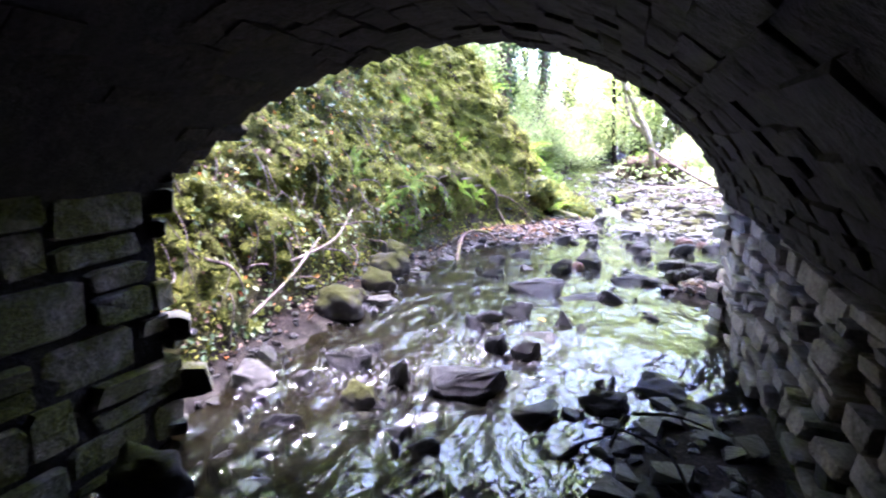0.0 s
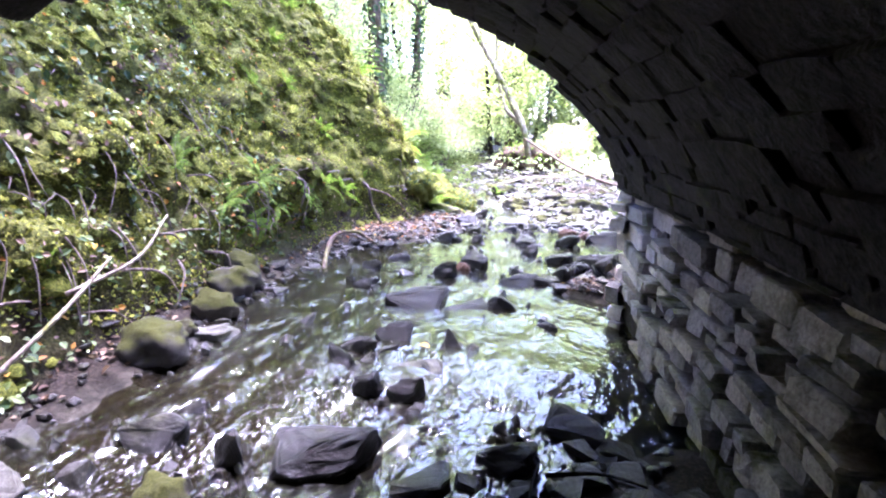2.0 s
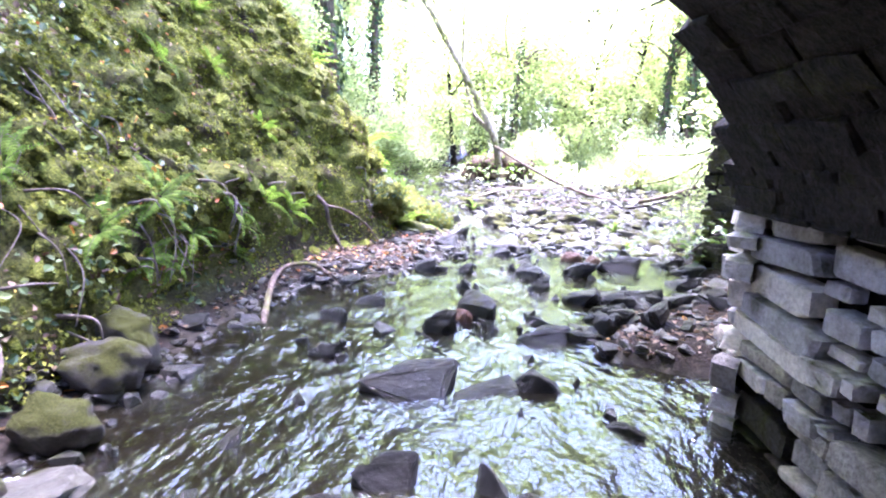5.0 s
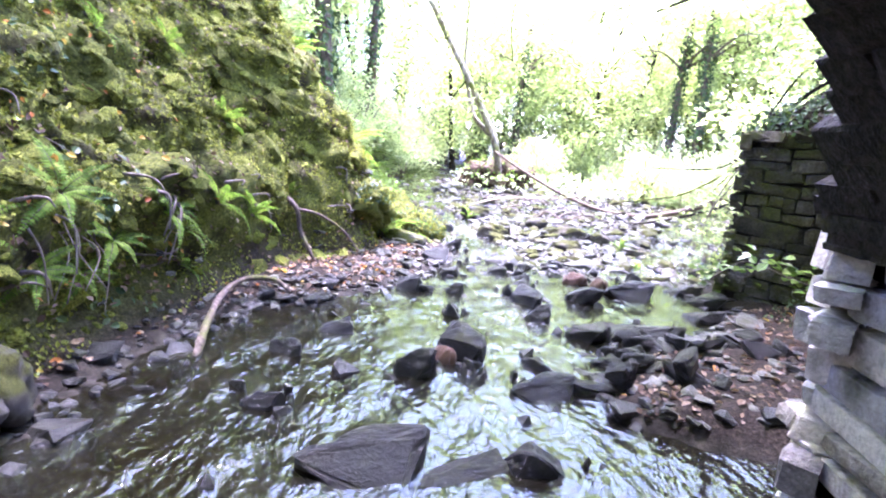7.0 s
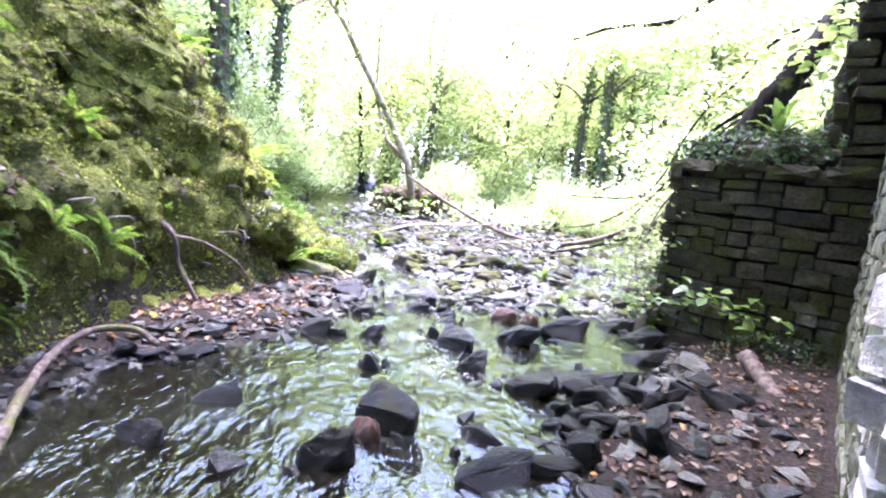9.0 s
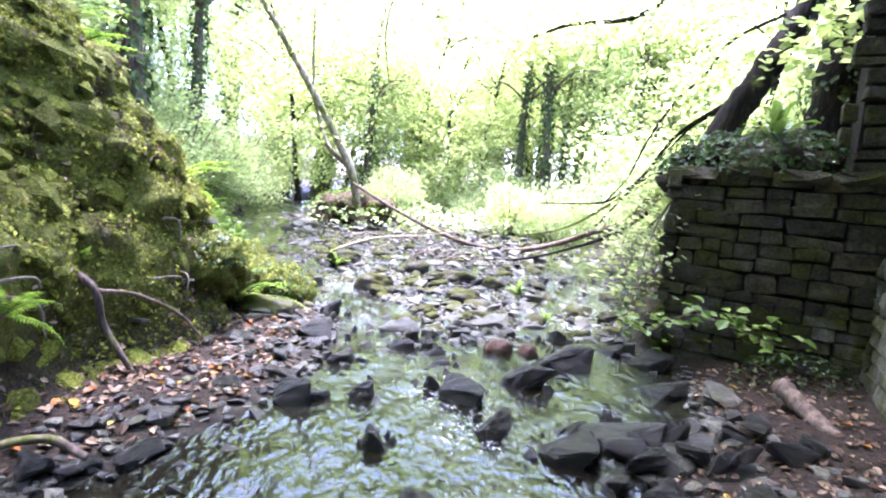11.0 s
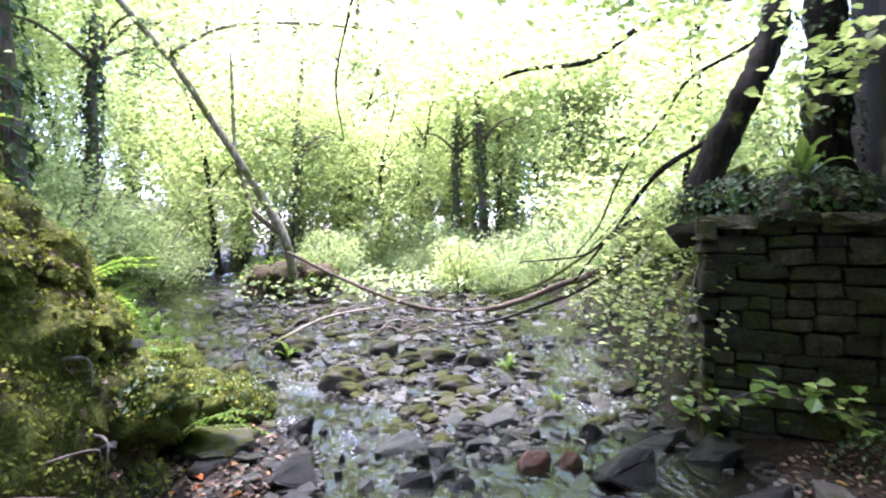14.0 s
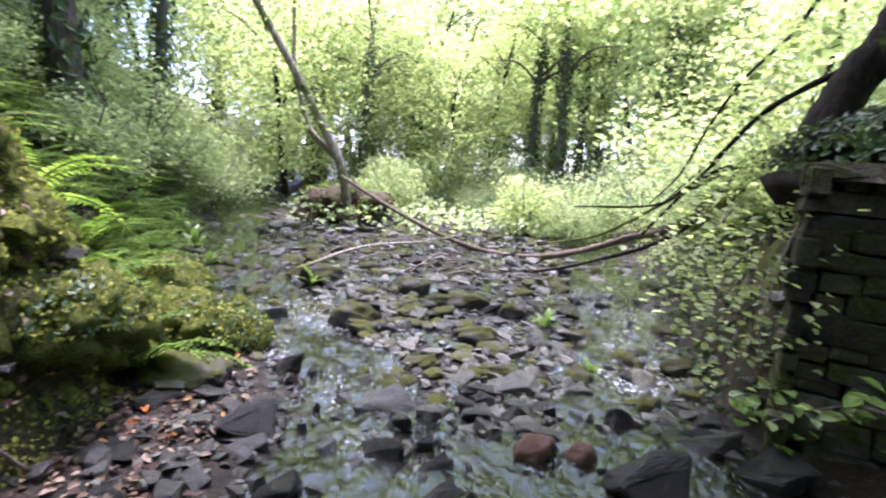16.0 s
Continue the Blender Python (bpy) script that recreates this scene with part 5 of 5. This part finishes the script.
branch("thin dark twig hanging from above", [(-1.2, 12, 4.6), (-1.36, 12, 3.93), (-1.48, 12, 3.26), (-1.4, 12, 2.64)], .02, .006, M_BARK_DARK, "hanging_twig", 5)
branch("gnarled root running down the mossy bank", [(-3.72, 8.5, .9), (-3.5, 8.5, .64), (-3.32, 8.5, .47), (-3.27, 8.5, .24), (-3.08, 8.5, -.1)], .028, .018, M_BARK, "root")
branch("thin root arching along the mossy bank", [(-3.32, 8.5, .47), (-3.18, 8.75, .4), (-3.0, 9.05, .2), (-2.85, 9.2, -.05)], .018, .01, M_BARK, "root")
branch("pale stick leaning across the bank", [(-3.15, 3.3, .35), (-3.0, 3.7, .5), (-3.1, 4.1, .72)], .014, .008, M_BARK_PALE, "stick", 6)
branch("pale stick leaning across the bank", [(-2.9, 2.6, .1), (-2.85, 3.0, .35), (-3.0, 3.5, .55)], .016, .008, M_BARK_PALE, "stick", 6)
branch("pale driftwood stick lying across the shoal", [(-2.2, 13.4, .12), (-1.4, 14.4, .3), (-.4, 15.2, .33), (.4, 15.8, .42)], .03, .012, M_BARK_PALE, "stick", 6)
for k in range(14):
    y = RNG.uniform(9.9, 13.5)
    x = float(right_edge(y)) + RNG.uniform(.25, .7)
    z = ground_z(x, y)
    branch("thin bare stem hanging over the stream bank", [(x, y, z), (x - .12, y - .05, z + RNG.uniform(.1, .3)), (x - .35, y - RNG.uniform(0, .3), z - RNG.uniform(0, .25))], .01, .004, M_TWIG, "stem", 5)
for k in range(16):
    x, y, a = RNG.uniform(-.45, .3), RNG.uniform(1.6, 3.4), RNG.uniform(0, 3.1)
    z = ground_z(x, y) + .05
    branch("dark wet stick in the debris by the wall", [(x - .25 * math.cos(a), y - .25 * math.sin(a), z), (x, y, z + .05), (x + .25 * math.cos(a), y + .25 * math.sin(a), z + .01)], .012, .006, M_BARK_DARK, "stick", 5)
twigs = random.Random(5)
for k in range(16):
    x, y = twigs.uniform(-1.9, .6), twigs.uniform(14, 17.4)
    z, a, ln = ground_z(x, y), twigs.uniform(-.9, .9), twigs.uniform(.5, 1.5)
    branch("pale bare stick of driftwood on the shoal", [(x - ln / 2 * math.cos(a), y - ln / 2 * math.sin(a), z + .05), (x, y, z + twigs.uniform(.08, .25)), (x + ln / 2 * math.cos(a), y + ln / 2 * math.sin(a), z + .08)], .016, .006, M_TWIG, "stick", 5)
for k in range(34):
    y, z0 = twigs.uniform(2.4, 9.4), twigs.uniform(.05, .9)
    x, y, z = on_bank(y, z0)
    dy, dz, out = twigs.uniform(-.35, .35), twigs.uniform(-.5, .1), twigs.uniform(.08, .22)
    branch("thin bare root hanging on the mossy bank", [(x - .02, y, z), (x + out, y + dy * .5, z + dz * .3 + .04), (x + out * 1.1, y + dy, max(z + dz, ground_z(x + out * 1.1, y + dy) + .01))], twigs.uniform(.007, .016), .004, M_TWIG, "root", 5)


for k in range(85):
    y, z0 = twigs.uniform(1.9, 6.2), twigs.uniform(.5, 1.7)
    x, y, z = on_bank(y, z0)
    drop, out = twigs.uniform(.25, .7), twigs.uniform(.06, .16)
    low = max(z - drop, ground_z(x + out + .05, y) + .01)
    branch("thin pale stem hanging down the bank", [(x - .02, y, z + .02), (x + out, y + twigs.uniform(-.06, .06), (z + low) / 2 + .05), (x + out + .04, y + twigs.uniform(-.18, .18), low)], twigs.uniform(.004, .009), .003, M_TWIG, "stem", 5)

# ---------------- small growth on the banks ----------------
def bank_cover(n, y0, y1, z0, z1, size, material, name, label, category, seed, lift=.03, keep=None, hexed=False, lie=.5):
    rng = np.random.default_rng(seed)
    y = rng.uniform(y0, y1, n * 2)
    d = rng.uniform(0, 1, n * 2) ** 1.1 * 3.2
    toe = bank_toe(y)
    x = toe - d
    z, _, _, bank = height(x, y)
    lump = bank_lump(y, z) * bank
    lump = lump * smooth(.1, .6, y - FACE_A - FACE_B * x)
    w = z - water_z(y)
    ok = (w > z0) & (w < z1) & (y > FACE_A + FACE_B * x + .1)
    if keep is not None:
        ok &= keep(y, z, rng)
    x, y, z = (x + lump * .9)[ok][:n], y[ok][:n], (z + lump * .45)[ok][:n]
    c = np.stack([x + lift * rng.uniform(.1, 1.2, len(x)), y, z + lift * rng.uniform(.0, 1, len(x))], 1)
    nrm = np.array([.75, 0, .66]) + rng.normal(size=c.shape) * lie
    return thing(name, label, category, leaf_mesh(name, c, nrm, rng.uniform(.5, 1.4, len(c)) * size, material, rng=rng, hexed=hexed), kind="stuff")


def moss_cushions(n, seed):
    """Small cushions of moss that swell out of the bank."""
    rng = np.random.default_rng(seed)
    blobs = []
    for k in range(5):
        bm = bmesh.new()
        bmesh.ops.create_icosphere(bm, subdivisions=2 if k < 1 else 1, radius=1)
        bmesh.ops.delete(bm, geom=[v for v in bm.verts if v.co.z < -.45], context="VERTS")
        for v in bm.verts:
            v.co *= 1 + noise.fractal(v.co * 2 + Vector((k * 3, 0, 0)), 1.0, 2.0, 3) * .4
        blobs.append(bm_mesh("cushion", bm, M_CUSHION, True))
    y = rng.uniform(1.6, 10.2, n * 3)
    x = bank_toe(y) - rng.uniform(-.05, 1, n * 3) * 2.6
    z, _, _, bank = height(x, y)
    lump = bank_lump(y, z) * bank * smooth(.1, .6, y - FACE_A - FACE_B * x)
    ok = (value_noise(y * 1.7, z * 1.9, 97) + rng.uniform(-.3, .3, n * 3) > -.16) & (y > FACE_A + FACE_B * x + .2) & (z - water_z(y) > .12) & (z < 4.2)
    x, y, z = (x + lump * .9)[ok][:n], y[ok][:n], (z + lump * .45)[ok][:n]
    items = []
    for px, py, pz in zip(x, y, z):
        r0 = float(rng.lognormal(math.log(.028), .55))
        m = pose(px - .2 * r0, py, pz - .2 * r0, rng.uniform(-30, 30), 48 + rng.uniform(-25, 25), 0) @ Matrix.Diagonal((r0 * rng.uniform(.9, 1.6), r0 * rng.uniform(.9, 1.7), r0 * .7, 1))
        items.append((blobs[int(rng.integers(0, 5))], m))
    return thing("moss_cushions", "swelling cushions of yellow-green moss on the bank", "moss", joined("moss_cushions", items, M_CUSHION), kind="stuff")


moss_cushions(6500, 99)
clumpy = lambda s, cut: (lambda y, z, rng: value_noise(y * 2.1, z * 2.4, s) + rng.uniform(-.15, .15, len(y)) > cut)
bank_cover(60000, 1.4, 11, .05, 5.0, .032, M_MOSS, "moss", "fine tufts of green moss over the bank", "moss", 81, .03, clumpy(90, -.12), lie=.9)
bank_cover(1500, 1.6, 6.6, .05, 3.0, .065, M_IVY, "ivy", "ivy leaves creeping over the bank", "ivy", 82, .05, clumpy(91, .0), True)
bank_cover(1300, 1.5, 6.0, .02, 3.4, .055, M_LEAF_PALE, "herbs", "small pale herb leaves on the bank", "herbs", 83, .06, clumpy(92, .02), True)
bank_cover(3000, 1.5, 9.8, .0, 3.4, .05, M_LITTER, "leaf_litter", "brown fallen leaves caught on the bank", "leaf litter", 84, .03, clumpy(93, .0), True)
bank_cover(320, 1.5, 7.5, .0, 2.6, .05, M_LITTER_BRIGHT, "autumn_leaves", "orange and yellow fallen leaves on the bank", "leaf litter", 85, .04, None, True)
bank_cover(2200, 11.0, 17, .05, 3.2, .085, M_LITTER, "leaf_litter", "reddish brown leaf litter on the wooded slope", "leaf litter", 87, .05, clumpy(94, -.05), True)
bank_cover(800, 12.2, 17, .05, 3.2, .08, M_LEAF_PALE, "herbs", "pale green herbs on the wooded slope", "herbs", 86, .1, None, True)


def floor_litter(n, x0, x1, y0, y1, size, material, name, label, seed):
    rng = np.random.default_rng(seed)
    x, y = rng.uniform(x0, x1, n * 3), rng.uniform(y0, y1, n * 3)
    z, *_ = height(x, y)
    w = z - water_z(y)
    ok = (w > .025) & (w < .5) & (x > bank_toe(y) - .1) & ((x < .1) | (y > FACE_A + FACE_B * x + .12)) & ((y < 9.0) | (x < 1.1))
    x, y, z = x[ok][:n], y[ok][:n], z[ok][:n]
    c = np.stack([x, y, z + rng.uniform(.004, .03, len(x))], 1)
    return thing(name, label, "leaf litter", leaf_mesh(name, c, np.array([0, 0, 1]) + rng.normal(size=c.shape) * .3, rng.uniform(.6, 1.4, len(c)) * size, material, rng=rng, hexed=True), kind="stuff")


floor_litter(900, -3.6, -1.8, 1.8, 11.5, .055, M_LITTER, "leaf_litter", "brown fallen leaves along the water's edge", 101)
floor_litter(1500, -6, -2.2, 11, 20, .07, M_LITTER, "leaf_litter", "reddish brown fallen leaves on the far shore", 105)
floor_litter(800, -6.5, -2.6, 12.6, 21, .10, M_LEAF_PALE, "herbs", "low pale green herbs on the far shore", 106)
far = np.random.default_rng(131)
fx, fy = far.uniform(-3, 8, 3600), far.uniform(17.2, 27, 3600)
fz = height(fx, fy)[0]
keep = (np.abs(fx - left_channel(fy)) > .5) & ((np.abs(fx - right_channel(fy)) > .5) | (fy > 20))
pts = np.stack([fx, fy, fz + far.uniform(.03, .45, 3600)], 1)[keep]
thing("herbs", "pale green herbs covering the sunny glade", "herbs", leaf_mesh("herbs", pts, far.normal(size=pts.shape) * .5 + np.array([0, -.2, 1]), far.uniform(.09, .2, len(pts)), M_LEAF_PALE, rng=far, hexed=True), kind="stuff")
floor_litter(420, -3.3, -2.3, 8.0, 10.2, .05, M_LITTER, "leaf_litter", "brown leaf litter at the foot of the mossy bank", 107)
floor_litter(110, -3.4, -1.8, 1.8, 11, .06, M_LITTER_BRIGHT, "autumn_leaves", "yellow and orange leaves at the water's edge", 102)
floor_litter(700, -.3, 2.6, 6.2, 9.2, .05, M_LITTER, "leaf_litter", "brown fallen leaves below the wall", 103)
floor_litter(40, -1.5, 2.4, 6.2, 13, .06, M_LITTER_BRIGHT, "autumn_leaves", "yellow leaves on the stones", 104)


thing("fallen_leaf", "single pale yellow leaf on a flat rock", "leaf", leaf_mesh("fallen_leaf", [(-1.12, 4.12, -.03)], [(0, -.1, 1)], .085, M_LITTER_BRIGHT, hexed=True))


def leafy_shoot(points, n, size, spread, material, label, seed):
    rng = np.random.default_rng(seed)
    root = thing("sapling", label, "sapling")
    part("stem", tube("stem", points, .012, .004, M_TWIG, 5, 6, .1, rng), root)
    p = spray(rng, points, n, spread, 0)
    part("foliage", leaf_mesh("foliage", p, rng.normal(size=p.shape) * .25 + np.array([0, -.2, 1]), rng.uniform(.7, 1.3, n) * size, material, aspect=.8, rng=rng, hexed=True), root)
    return root


leafy_shoot([(1.5, 9.75, 1.5), (1.2, 9.6, 1.1), (1.0, 9.45, .6), (1.05, 9.3, .25)], 95, .065, .16, M_LEAF, "green sapling hanging beside the wing wall", 111)
leafy_shoot([(1.2, 9.5, .05), (1.35, 9.1, .35), (1.6, 8.8, .30), (1.9, 8.6, .22)], 75, .11, .16, M_STRAP, "broad-leaved seedling at the foot of the wall", 112)
leafy_shoot([(1.6, 10.2, 1.2), (1.35, 10.3, .8), (1.3, 10.2, .4)], 120, .07, .2, M_LEAF, "leafy shoot on the stream bank", 113)
leafy_shoot([(2.1, 11.2, 1.4), (1.8, 11.2, 1.0), (1.65, 11.1, .5)], 200, .09, .26, M_LEAF, "leafy shoot on the stream bank", 114)
leafy_shoot([(2.9, 12.2, 1.8), (2.5, 12.2, 1.3), (2.3, 12.1, .7)], 220, .09, .3, M_LEAF, "leafy shoot on the stream bank", 115)
dome_leaves(2.0, 8.55, -.15, .5, .3, .3, 420, .035, M_IVY, "ivy", "low green plants at the foot of the wall", 8)

def right_cover(n, material, size, name, label, seed, reach=2.4):
    rng = np.random.default_rng(seed)
    y = rng.uniform(9.9, 17, n)
    x = right_edge(y) + .05 + rng.uniform(0, 1, n) ** 1.2 * reach
    z = height(x, y)[0]
    c = np.stack([x - rng.uniform(0, .12, n), y, z + rng.uniform(0, .16, n)], 1)
    ok = (value_noise(y * 1.9, z * 2.2, seed) > -.08) & ((y > 10.3) | (x < 1.9))
    c = c[ok]
    return thing(name, label, "undergrowth", leaf_mesh(name, c, rng.normal(size=c.shape) * .45 + np.array([-.5, -.3, .8]), rng.uniform(.6, 1.4, len(c)) * size, material, rng=rng, hexed=True, aspect=.75), kind="stuff")


right_cover(950, M_LEAF, .08, "undergrowth", "bright green leaves covering the stream bank", 121)
right_cover(1600, M_IVY, .07, "ivy", "dark ivy leaves on the stream bank", 122)
for k, (x, y, rx, ry, rz) in enumerate(((-3.1, 10.2, .36, .34, .30), (-2.78, 11.1, .42, .34, .36), (-3.2, 11.6, .45, .36, .44), (-2.48, 11.4, .3, .28, .3), (-3.35, 12.6, .36, .4, .3), (-3.2, 10.75, .42, .4, .34), (-2.95, 9.75, .26, .3, .24))):
    base = Vector((x, y, ground_z(x, y) + .02))
    hummock = mound("moss_hummock", "cushion of green moss over rock at the stream's edge", "moss", *base, rx, ry, rz, M_CUSHION, 40 + k)
    gen = np.random.default_rng(140 + k)
    v = gen.normal(size=(480, 3))
    v[:, 2] = np.abs(v[:, 2])
    v /= np.linalg.norm(v, axis=1, keepdims=True)
    part("leaf_cover", leaf_mesh("leaf_cover", v * np.array([rx, ry, rz]) * gen.uniform(.98, 1.2, (480, 1)), v + gen.normal(size=(480, 3)) * .4, gen.uniform(.7, 1.3, 480) * .045, M_IVY, rng=gen), hummock, "small dark leaves")["kind"] = "stuff"
    v = gen.normal(size=(900, 3))
    v[:, 2] = np.abs(v[:, 2])
    v /= np.linalg.norm(v, axis=1, keepdims=True)
    part("moss", leaf_mesh("moss", v * np.array([rx, ry, rz]) * gen.uniform(.95, 1.22, (900, 1)), v + gen.normal(size=(900, 3)) * .8, gen.uniform(.6, 1.3, 900) * .035, M_MOSS, rng=gen), hummock, "green moss tufts")["kind"] = "stuff"

# ---------------- walling stones, each an object of its own ----------------
for wall, me, m in WALL_STONES:
    ob = new("stone", me)
    ob.parent = wall
    ob.matrix_basis = m
